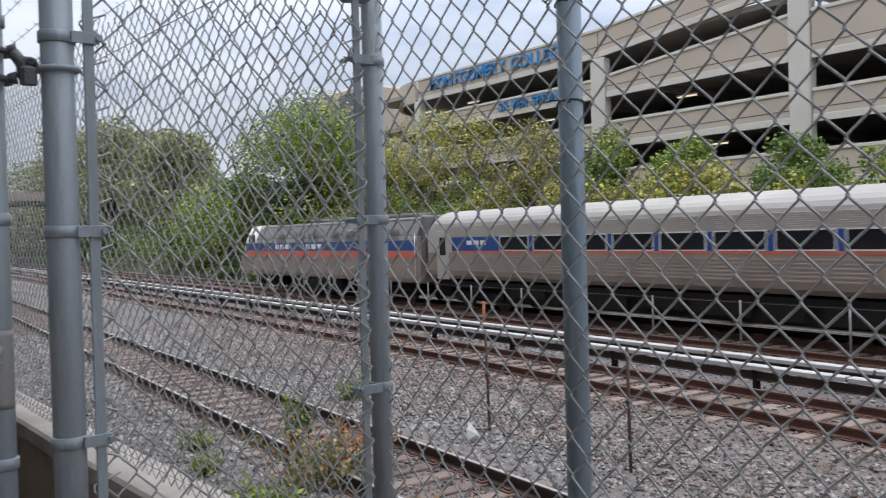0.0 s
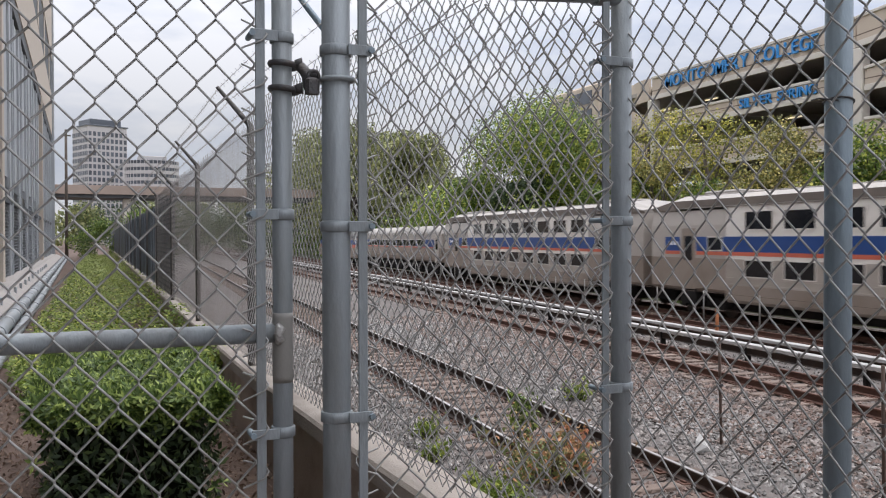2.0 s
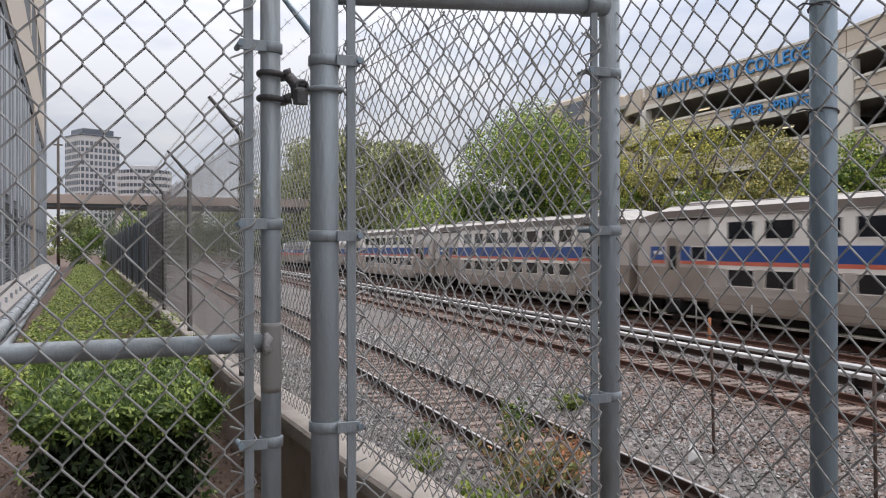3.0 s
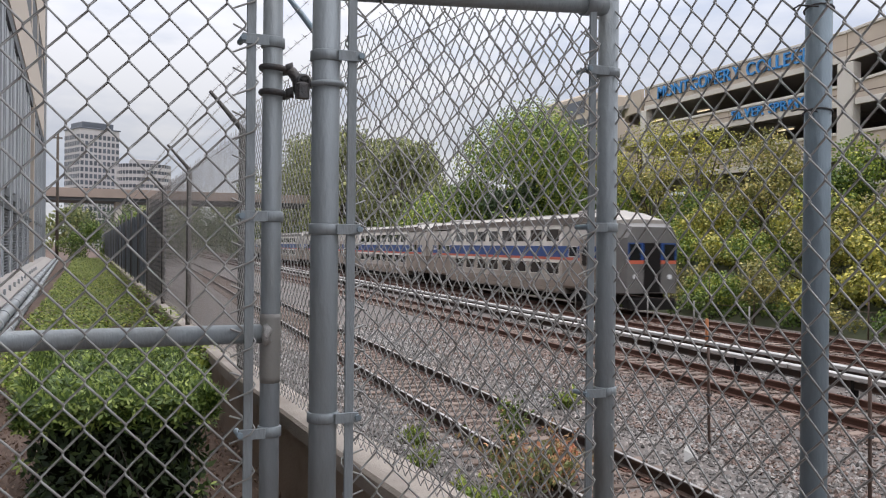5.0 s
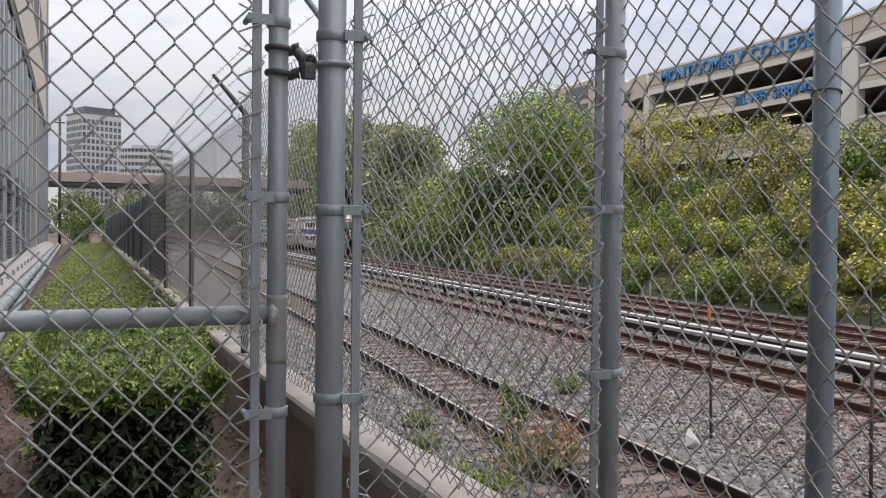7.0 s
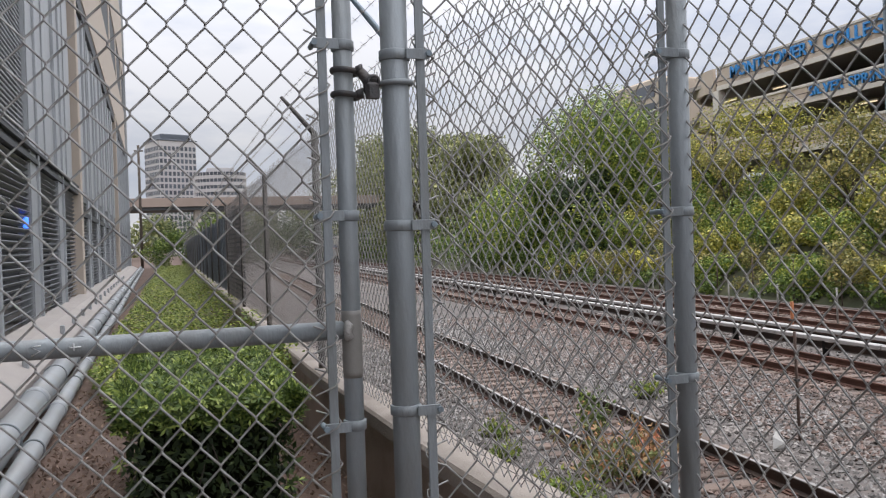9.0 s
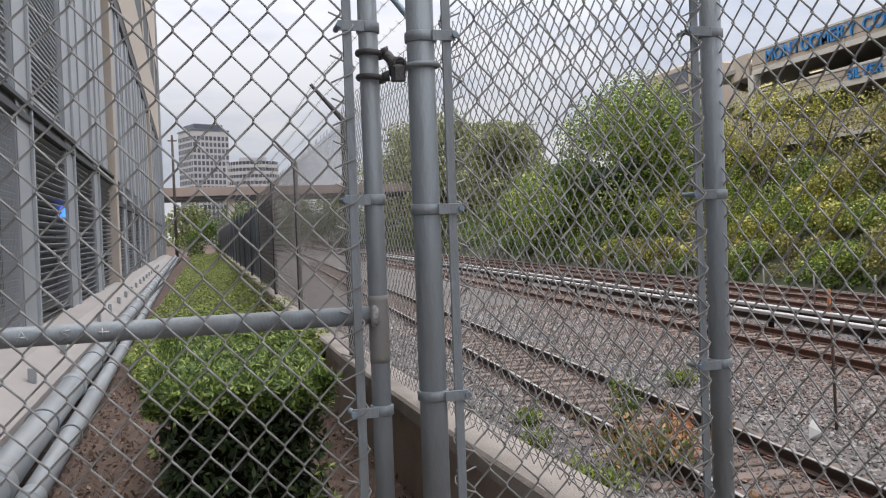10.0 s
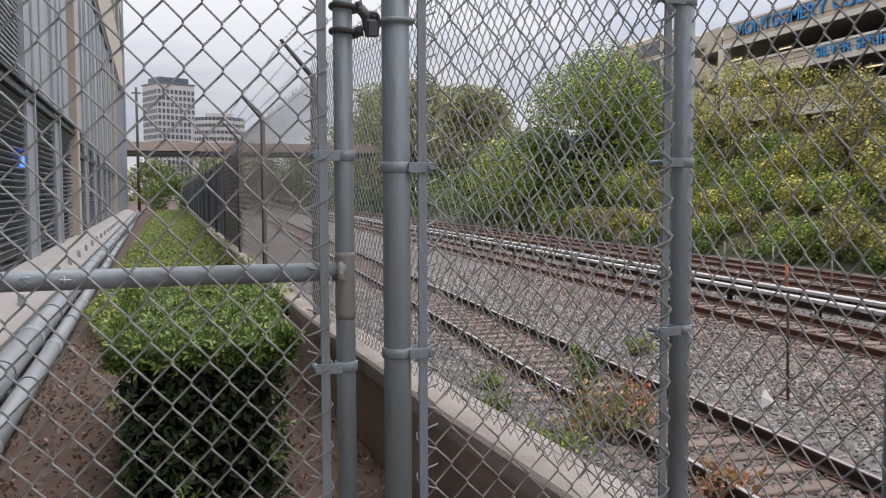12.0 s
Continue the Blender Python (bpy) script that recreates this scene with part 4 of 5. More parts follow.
def locomotive():
    car = thing("locomotive", "silver, navy and orange diesel locomotive with a dark roof", "locomotive")
    h = 10.2
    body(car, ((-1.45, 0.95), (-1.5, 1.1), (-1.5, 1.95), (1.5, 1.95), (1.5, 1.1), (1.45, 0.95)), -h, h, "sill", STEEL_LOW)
    body(car, ((-1.49, 1.95), (-1.49, 2.9), (1.49, 2.9), (1.49, 1.95)), -h + 0.25, h - 2.6, "hood", STEEL_MID)
    body(car, ((-1.485, 2.9), (-1.46, 3.0), (-1.2, 3.55), (1.2, 3.55), (1.46, 3.0), (1.485, 2.9)), -h + 0.25, h - 2.6, "hood_roof", LOCO_ROOF)
    part("cab", Shape().add([(x, y, z) for y, q, t in ((h - 2.6, 1.0, 0), (h - 0.9, 0.96, 0.05), (h - 0.1, 0.85, 1.25)) for x, z in ((-1.5 * q, 1.95), (-1.5 * q, 2.95 - t * 0.4), (-1.1 * q, 3.75 - t), (1.1 * q, 3.75 - t), (1.5 * q, 2.95 - t * 0.4), (1.5 * q, 1.95))],
                            [(s + i, s + (i + 1) % 6, s + 6 + (i + 1) % 6, s + 6 + i) for s in (0, 6) for i in range(6)] + [tuple(range(12, 18)), (5, 4, 3, 2, 1, 0)]), STEEL_LIGHT, car)
    part("roof_deck", Shape().box(-1.15, -h + 0.4, 3.52, 1.15, h - 2.9, 3.70, 0.08), LOCO_ROOF, car)
    for y in (-7.6, -5.9, -1.5, 1.2):
        f = part("roof_fan", Shape().tube([(0, y, 3.68), (0, y, 3.92)], 0.68, 20), LOCO_ROOF, car)
        part("fan_guard", Shape().ring((0, y, 3.92), (0, 0, 1), 0.55, 0.03, 18, 6), BLACK, f)
    part("rear_bulkhead", Shape().box(-1.3, -h, 1.95, 1.3, -h + 0.26, 3.75, 0.06), LOCO_ROOF, car)
    inset(car, "navy_band", NAVY, -h + 0.3, h - 0.9, 2.28, 2.72, 0.008)
    inset(car, "stripe", ORANGE, -h + 0.3, h - 0.6, 1.96, 2.26, 0.012)
    for i, y in enumerate((-8.5, -7.0, -4.8, -3.3, -0.6, 1.0, 3.4)):
        s = Shape()
        for k in range(9):
            s.box(-1.502, y, 2.76 + k * 0.05, -1.47, y + 1.15, 2.785 + k * 0.05)
        part("grille", s, LOCO_ROOF, car)
    for y, n in ((3.0, 3), (-1.0, 3)):
        marking(car, y, y + 2.0, 2.36, 2.62, n)
    inset(car, "cab_window", GLASS_DARK, h - 2.3, h - 1.4, 2.75, 3.2, 0.02)
    part("fuel_tank", Shape().box(-1.4, -2.6, 0.25, 1.4, 2.8, 0.95, 0.15), BLACK, car)
    for y in (-h + 3.0, h - 3.2):
        bogie(car, y)
    part("handrail", Shape().tube([(-1.54, -h + 0.35, 1.2), (-1.54, -h + 0.35, 3.0)], 0.02, 6), WHITE_MARK, car)
    return car


LOCO = locomotive()
COACH = coach()
BILEVEL = bilevel()
CARS = [BILEVEL] + [copy_thing(BILEVEL, pose(0, 0, 0)) for _ in range(2)]
CAB_CAR = bilevel(True)
for ob in (LOCO, COACH, *CARS, CAB_CAR):
    tagged(ob, group="commuter train")


# ---- parking garage beyond the tracks ----
def letters(parent, text, y0, y1, z, height, out):
    """Raised letters along the facade, read towards -y."""
    made = []
    for ch in text:
        if ch == " ":
            made.append((None, height * 0.5))
            continue
        cu = bpy.data.curves.new("letter", "FONT")
        cu.body, cu.size, cu.extrude, cu.offset = ch, height * 1.38, 0.06, 0.012 * height
        tmp = bpy.data.objects.new("letter", cu)
        scene.collection.objects.link(tmp)
        me = bpy.data.meshes.new_from_object(tmp.evaluated_get(bpy.context.evaluated_depsgraph_get()))
        bpy.data.objects.remove(tmp)
        xs = [v.co.x for v in me.vertices]
        me.transform(Matrix.Translation((-min(xs), 0, 0)))
        made.append((me, max(xs) - min(xs) + height * 0.16))
    k = (y0 - y1) / sum(w for _, w in made)
    y = y0
    for me, w in made:
        if me:
            o = part("letter", me, SIGN_BLUE, parent)
            o.matrix_basis = pose(-out, y, z, 90, 0, -90) @ Matrix.Diagonal((k, 1, 1, 1))
        y -= w * k


def ramped(shape):
    """The top deck climbs from the sign bay towards -y: its parapet and the edge under it climb with it."""
    out = []
    for x, y, z in shape.v:
        rise = 1.15 * min(1.0, max(0.0, (33.5 - y) / 13.0))
        out.append((x, y, z + rise if z > 10.4 else z))
    shape.v = out
    return shape


def garage():
    ob = thing("parking_garage", "tan precast concrete parking garage with open decks and blue letters", "building", pose(38.6, 0, 0))
    columns = [-45, -32, -19, -6, 7.0, 20.0, 32.9, 51.5]
    bands = [(11.9, 13.62), (9.48, 10.68), (6.42, 8.0), (3.4, 5.12), (1.0, 2.1)]
    for c in columns:
        w = 0.55 if c < 50 else 0.35
        part("column", Shape().box(-0.16, c - w, 0.5, 0.5, c + w, 11.88 if c > 30 else 13.03, 0.05), PRECAST_LIGHT, ob)
    for a, b in zip(columns, columns[1:]):
        n = 2 if b - a > 16 else 1
        for z0, z1 in bands:
            for k in range(n):
                y0, y1 = a + 0.57 + (b - a - 1.14) * k / n, a + 0.57 + (b - a - 1.14) * (k + 1) / n
                if z1 > 12:
                    y0, y1 = a + 0.57 + (b - a - 1.14) * k / n - 0.56 * (k == 0), a + 0.57 + (b - a - 1.14) * (k + 1) / n + 0.56 * (k == n - 1)
                p = part("spandrel_panel", ramped(Shape().box(-0.02, y0, z0, 0.22, y1 - 0.03, z1, 0.02)), PRECAST, ob)
                part("ledge", ramped(Shape().box(-0.10, y0, z1 - 0.14, 0.0, y1 - 0.03, z1 + 0.02, 0.02)), PRECAST_LIGHT, p)
                part("lower_lip", ramped(Shape().box(-0.07, y0, z0 - 0.02, 0.0, y1 - 0.03, z0 + 0.32, 0.02)), PRECAST_LIGHT, p)
                part("joint", ramped(Shape().box(-0.026, y0, z0 + 0.62, 0.0, y1 - 0.03, z0 + 0.67)), STAKE, p)
    cx, n = 7.0, 9
    for z0, z1 in bands:
        for i in range(n):
            a0, a1 = math.pi / 2 * i / n, math.pi / 2 * (i + 1) / n
            v = [(cx - r * math.cos(a), 51.9 + r * math.sin(a), z) for z in (z0, z1) for a in (a0, a1) for r in (cx, cx - 0.25)]
            part("curved_panel", Shape().add(v, [(0, 2, 6, 4), (1, 5, 7, 3), (4, 6, 7, 5), (0, 1, 3, 2), (0, 4, 5, 1), (2, 3, 7, 6)]), PRECAST, ob)
        part("end_panel", Shape().box(7.0, 58.65, z0, 26, 58.9, z1), PRECAST, ob)
    for z in (0.9, 3.9, 6.95, 10.0):
        part("deck", Shape().box(0.4, -45.4, z, 26, 58.5, z + 0.28), DECK, ob)
        for c in columns[2:-1]:
            for d in (3.5, 9.5):
                b = part("ceiling_beam", Shape().box(0.5, c + d, z - 0.45, 24, c + d + 0.35, z), DECK, ob)
    part("roof_deck", Shape().box(0.3, -45.4, 13.2, 26, 21, 13.5).box(0.3, 21, 12.5, 26, 58.5, 12.8), DECK, ob)
    part("core_wall", Shape().box(16, -45.4, 0.5, 16.4, 56, 12.5), DECK, ob)
    part("end_wall", Shape().box(0.2, -45.8, 0.5, 26, -45.4, 13.5), PRECAST, ob)
    for y, z in ((53.5, 11.3), (49.5, 8.9), (40, 8.9), (38.5, 5.9), (28.5, 8.9), (26.5, 5.9), (48, 11.3), (14, 8.9)):
        l = part("lamp_housing", Shape().box(2.6, y - 0.7, z + 0.32, 2.8, y + 0.7, z + 0.42, 0.01), WHITE_MARK, ob)
        part("lamp_tube", Shape().tube([(2.7, y - 0.65, z + 0.28), (2.7, y + 0.65, z + 0.28)], 0.04, 8), TUBE_GLOW, l)
    tower = part("stair_tower", Shape().box(3.5, 64.6, 1, 12, 73.0, 15.8, 0.2), PRECAST, ob)
    for z in (12.3, 14.0):
        part("tower_glass", Shape().box(3.44, 65.4, z, 3.6, 69.4, z + 1.2), TOWER_GLASS, tower)
    letters(ob, "MONTGOMERY COLLEGE", 49.7, 35.3, 12.52, 0.86, 0.12)
    letters(ob, "SILVER SPRING", 41.9, 35.4, 9.85, 0.62, 0.12)
    return ob


garage()

# ---- trees and shrubs beyond the tracks ----
tree("tree", "broad green tree behind the tracks", along(30.6, 61), 61, 0.2, 12.7, 10.6, TREE_LEAF, 80000, 0.22, 11, low=0.05)
tree("tree", "light green tree behind the tracks", along(29.0, 73), 73, -0.5, 6.4, 5.0, TREE_LEAF, 26000, 0.21, 14, low=0.05)
tree("tree", "dense green tree behind the tracks", along(27.5, 68), 68, 0.2, 7.0, 4.6, DEEP_LEAF, 22000, 0.21, 12, low=0.1)
# added tree: its dark leaves paint the hollow under the broad crown
tree("tree", "added dark tree standing in for the shaded hollow of the broad tree", along(28.5, 57), 57, -0.6, 7.6, 3.4, DARK_LEAF, 15000, 0.2, 15, low=0.1)
rngv = random.Random(4)
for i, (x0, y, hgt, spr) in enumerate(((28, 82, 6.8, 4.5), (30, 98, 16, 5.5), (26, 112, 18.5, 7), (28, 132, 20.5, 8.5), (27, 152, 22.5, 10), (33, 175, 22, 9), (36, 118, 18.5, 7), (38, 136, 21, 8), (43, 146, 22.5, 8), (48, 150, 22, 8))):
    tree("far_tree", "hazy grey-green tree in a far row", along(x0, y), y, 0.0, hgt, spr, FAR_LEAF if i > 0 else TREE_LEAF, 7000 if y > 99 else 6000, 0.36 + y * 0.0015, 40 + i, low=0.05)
for i, (x0, y, hgt, spr) in enumerate(((31.5, 46, 8.6, 3.6), (32, 39.5, 7.6, 3.2), (31, 33, 6.4, 3.0), (32, 27.5, 5.4, 2.6), (31.5, 22.5, 3.9, 2.4), (32.5, 17, 3.4, 2.2), (32, 51, 7.2, 3.0))):
    tree("small_tree", "open olive-green tree on the embankment", along(x0, y), y, 1.7, hgt, spr, (YELLOW_LEAF, YELLOW_LEAF, OLIVE_LEAF, TREE_LEAF, TREE_LEAF, DEEP_LEAF, YELLOW_LEAF)[i], 4600, 0.15, 60 + i, low=0.2)


for i in range(11):
    y = 13.0 + 3.6 * i
    tree("small_tree", "ragged green sapling on the embankment", along(30.2 + 1.2 * math.sin(i * 2.3), y), y, 1.2, 2.3 + 0.055 * y + 0.9 * math.sin(i * 1.7), 1.9 + 0.5 * math.sin(i * 3.1),
         (TREE_LEAF, DEEP_LEAF, OLIVE_LEAF)[i % 3], 3200, 0.16, 160 + i, low=0.1)


def shrub(x0, y, z, r, material, seed, count=3300, label="yellow-green shrub on the embankment", name="shrub"):
    rng = np.random.default_rng(seed)
    ob = thing(name, label, "shrub", pose(along(x0, y), y, z))
    blobs = [(rng.uniform(-0.8, 0.8) * r, rng.uniform(-0.9, 0.9) * r, rng.uniform(0.1, 0.95) * r, r * rng.uniform(0.3, 0.6)) for _ in range(9)]
    s = Shape()
    for b in blobs[::3]:
        s.tube([(0, 0, -0.4), (b[0] * 0.6, b[1] * 0.6, b[2] * 0.6), b[:3]], [0.05, 0.03, 0.01], 5)
    part("stem", s, BARK, ob)
    s = Shape()
    pts, away = blob_points(rng, count, blobs, 0.4)
    leaves(s, pts, (0.17 if material is YELLOW_LEAF else 0.13) if r < 3 else 0.3, seed + 7, 0.4, away)
    part("foliage", s, material, ob)


k = 0
for row, (x0, z, r) in enumerate(((24.9, -1.2, 1.5), (27.4, 0.2, 1.9), (29.8, 1.3, 2.0))):
    y = 11.0 + row
    while y < 80:
        m = (YELLOW_LEAF, YELLOW_LEAF, OLIVE_LEAF, YELLOW_LEAF, TREE_LEAF)[rngv.randrange(5)] if y < 54 else (DEEP_LEAF, TREE_LEAF)[rngv.randrange(2)]
        shrub(x0 + rngv.uniform(-0.6, 0.6), y, z, r * rngv.uniform(0.8, 1.15), m, 100 + k,
              label="yellow-green shrub on the embankment" if m is YELLOW_LEAF else "green shrub on the embankment")
        y += r * rngv.uniform(1.3, 1.8)
        k += 1
for i in range(5):
    y = 82 + i * 16
    shrub(25.5, y, -1.5, 4.2, DEEP_LEAF, 200 + i, 1500, "dark green thicket by the tracks", "thicket")


for i in range(5):
    shrub(31.5 - 0.6 * i, 64 + 5.5 * i, 0.5, 3.6, DEEP_LEAF, 250 + i, 2600, "deep green shrub under the trees")
for i in range(26):
    shrub(23.9 + 0.4 * math.sin(i * 2.1), 9.5 + 2.3 * i, -1.65, 0.85, OLIVE_LEAF if i % 5 == 0 else DEEP_LEAF, 270 + i, 900, "low scrub at the foot of the embankment", "scrub")
# added backdrop across the tracks: dark leaves paint the shade below the bridge
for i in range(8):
    shrub(-5.5 + 4.6 * i, 168 + 3 * (i % 3), -1.5, 8.5, DARK_LEAF, 230 + i, 3600, "added dark thicket that serves as the shade under the bridge", "thicket")


# added farther backdrop, dark leaves that block the sky below the deck
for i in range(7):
    shrub(-4 + 9.0 * i, 345 + 4 * (i % 2), -1.5, 15.0, DARK_LEAF, 290 + i, 3000, "added dark wood that closes the bright gap under the bridge", "thicket")


def line_fence(x0, height, label):
    ob = thing("wire_fence", label, "fence", pose(x0, 0, -1.72, 0, 0, TURN))
    me = Shape().tube([(0, 0, 0), (0, 0, height)], 0.028, 8).mesh("post")
    y = 2.0
    while y < 60:
        part("post", me, STAKE if x0 > 20 else PRIMER, ob).location = (0, y, 0)
        y += 2.9
    for z in (height - 0.05, height * 0.5):
        part("line_wire", Shape().tube([(0, -6, z), (0, 62, z)], 0.007, 6), STAKE, ob)


line_fence(18.0, 1.25, "low post and wire fence between the tracks")
line_fence(23.3, 1.9, "post and wire fence at the foot of the embankment")


# ---- building beside the strip ----
def left_building():
    ob = thing("louvred_building", "grey metal-clad building with louvred bays and beige trim", "building", pose(-2.35, 0, 0, 0, 0, 1.15))
    # block behind the bays, coloured as interior shade
    part("inner_wall", Shape().box(-6.5, -8, 0.2, -1.4, 66, 25), INTERIOR_SHADE, ob)
    part("floor_slab", Shape().box(-1.4, -8, 0.0, -0.05, 66, 0.24), CURB, ob)
    part("roof_slab", Shape().box(-1.4, -8, 24.8, 0.0, 66, 25.1), LEAD, ob)
    part("end_wall", Shape().box(-6.5, 66, 0.0, 0.25, 66.4, 25), LEAD, ob)
    part("back_end_wall", Shape().box(-6.5, -8.4, 0.0, 0.0, -8, 25), LEAD, ob)
    part("beam", Shape().box(-0.22, -8, 2.92, 0.07, 22.6, 3.02, 0.02).box(-0.2, -8, 3.02, 0.02, 22.6, 3.1).box(-0.22, -8, 3.1, 0.09, 22.6, 3.17, 0.02), BEAM, ob)
    part("far_beam", Shape().box(-0.22, 23.2, 2.42, 0.05, 66, 2.58, 0.02), BEAM, ob)
    part("mid_deck", Shape().box(-1.4, -8, 2.9, -0.23, 66, 3.1), CURB, ob)
    part("fascia", Shape().box(-0.25, -8, 9.0, 0.10, 66, 11.9, 0.03), BEIGE, ob)
    part("soffit_trim", Shape().box(-0.2, -8, 8.5, 0.07, 66, 8.98, 0.02), BEAM, ob)
    part("upper_fascia", Shape().box(0.05, -8, 14.4, 0.13, 66, 19.0, 0.03), BEIGE, ob)
    # nearly flush dark strip, coloured as the shade of a recessed band
    part("shadow_gap", Shape().box(0.05, -8, 11.92, 0.08, 66, 14.38, 0.01), BEAM, ob)
    part("upper_wall", Shape().box(-0.3, -8, 11.92, 0.05, 66, 24.8, 0.02), LEAD, ob)
    for y in (12, 20, 28, 36, 44, 52, 60):
        part("upper_bay", Shape().box(0.08, y, 11.94, 0.11, y + 1.2, 14.36, 0.01), BEIGE, ob)
        part("upper_slot", Shape().box(0.055, y, 19.4, 0.07, y + 3.0, 20.8), BEAM, ob)
        part("upper_slot", Shape().box(0.06, y, 21.4, 0.09, y + 3.0, 23.6), BEAM, ob)
    col = Shape().box(-0.18, -0.8, 0.24, 0.03, 0.17, 8.5, 0.012).mesh("column")
    flange = Shape().box(0.03, 0.08, 0.24, 0.075, 0.17, 8.5, 0.006).mesh("column_flange")
    strip = Shape().box(0.03, -0.8, 0.24, 0.045, -0.72, 8.5, 0.006).mesh("column_strip")
    pil = Shape().box(-0.18, -0.24, 0.1, 0.14, 0.24, 8.99, 0.02).mesh("pilaster")
    bar = Shape().box(-0.05, -1.61, 0, -0.035, 1.61, 0.024).mesh("screen_bar")
    pane = Shape().box(-0.06, -1.61, 3.2, -0.02, 1.61, 8.45, 0.01).box(-0.02, -0.04, 3.2, 0.01, 0.04, 8.45, 0.008).mesh("wall_panel")
    blade = Shape().add([(-0.02, -1.61, -0.03), (0.05, -1.61, 0.02), (0.055, -1.61, 0.012), (-0.015, -1.61, -0.04),
                         (-0.02, 1.61, -0.03), (0.05, 1.61, 0.02), (0.055, 1.61, 0.012), (-0.015, 1.61, -0.04)],
                        [(0, 1, 5, 4), (1, 2, 6, 5), (2, 3, 7, 6), (3, 0, 4, 7), (3, 2, 1, 0), (4, 5, 6, 7)]).mesh("louvre")
    far = Shape()
    count = 0
    for i in range(-1, 17):
        y = -2.5 + 4.2 * i
        if i % 6 == 0 and i > 0:
            part("pilaster", pil, BEIGE, ob, "beige pilaster").location = (0, y, 0)
        else:
            for nm, me in (("column", col), ("column_flange", flange), ("column_strip", strip)):
                part(nm, me, LEAD, ob).location = (0, y, 0)
        if i == 1 or i == 2:
            g = Shape()
            for k in range(34):
                g.box(-0.02, y + 0.18, 0.34 + 0.078 * k, -0.012, y + 3.42, 0.346 + 0.078 * k)
            for k in range(42):
                g.box(-0.013, y + 0.2 + 0.078 * k, 0.3, -0.006, y + 0.206 + 0.078 * k, 2.92)
            tagged(part("wire_grid", g, LEAD, ob), kind="stuff")
        for k in range(26):
            if i in (1, 2):
                break
            z = 0.36 + 0.1 * k
            if 3 <= i <= 8 and count < 290:
                part("louvre", blade, LOUVRE, ob).location = (-0.045, y + 1.79, z)
                count += 1
            elif i > 8 and k % 2 == 0:
                far.box(-0.06, y + 0.2, z, 0.0, y + 3.4, z + 0.03)
        if i > 3 or i < 1:
            part("wall_panel", pane, LEAD if i % 2 else MESH_PANEL, ob).location = (0, y + 1.79, 0)
            continue
        # dark sheet painted as the depth behind the screen bars
        part("screen_backing", Shape().box(-0.2, y + 0.18, 3.2, -0.12, y + 3.4, 8.45), INTERIOR_SHADE, ob)
        for k in range(62):
            part("screen_bar", bar, LEAD, ob).location = (0, y + 1.79, 3.22 + 0.084 * k)
    tagged(part("far_louvres", far, LOUVRE, ob), kind="stuff")
    lamp = part("ceiling_lamp", Shape().box(-1.0, 11.8, 2.72, -0.8, 12.6, 2.8, 0.01), TUBE_GLOW, ob)
    part("blue_lamp", Shape().box(-0.03, 13.0, 1.80, 0.03, 13.2, 1.98, 0.02), BLUE_GLOW, ob, "small glowing blue sign lamp")
    return ob


left_building()


def curb():
    ob = thing("concrete_ledge", "stained white concrete ledge at the foot of the building", "ledge", pose(-2.35, 0, 0, 0, 0, 1.15), kind="structure")
    part("ledge", Shape().profile(((0.0, -0.1), (0.0, 0.30), (0.36, 0.27), (0.70, 0.10), (0.72, -0.1)), -8, 66), CURB, ob)
    y = 2.6
    me = Shape().box(0.54, -0.05, 0.10, 0.60, 0.05, 0.30, 0.01).mesh("bracket")
    while y < 40:
        part("bracket", me, LEAD, ob).location = (0, y, 0)
        y += 1.9
    return ob


curb()


def pipe(name, label, x, z, r, seed):
    ob = thing(name, label, "pipe", pose(x, 0, z, 0, 0, 1.15), group="pipes")
    y = -6.0
    while y < 62:
        part("pipe_section", Shape().tube([(0, y, 0), (0, y + 3.0, 0)], r, 20), PIPE, ob)
        c = part("collar", Shape().tube([(0, y + 2.93, 0), (0, y + 2.94, 0), (0, y + 3.06, 0), (0, y + 3.07, 0)], [r, r * 1.14, r * 1.14, r], 20), PIPE, ob)
        part("clip", Shape().ring((0, y + 1.5, 0), (0, 1, 0), r + 0.006, 0.008, 20, 6), GALV, ob)
        part("saddle", Shape().box(-r * 0.7, y + 1.4, -z + 0.001, r * 0.7, y + 1.6, -r * 0.7, 0.01), CURB, ob)
        y += 3.0


pipe("drain_pipe", "large pale grey pipe along the ledge", -1.41, 0.16, 0.10, 1)
pipe("conduit_pipe", "thinner weathered pipe lying on the mulch", -1.24, 0.075, 0.065, 2)


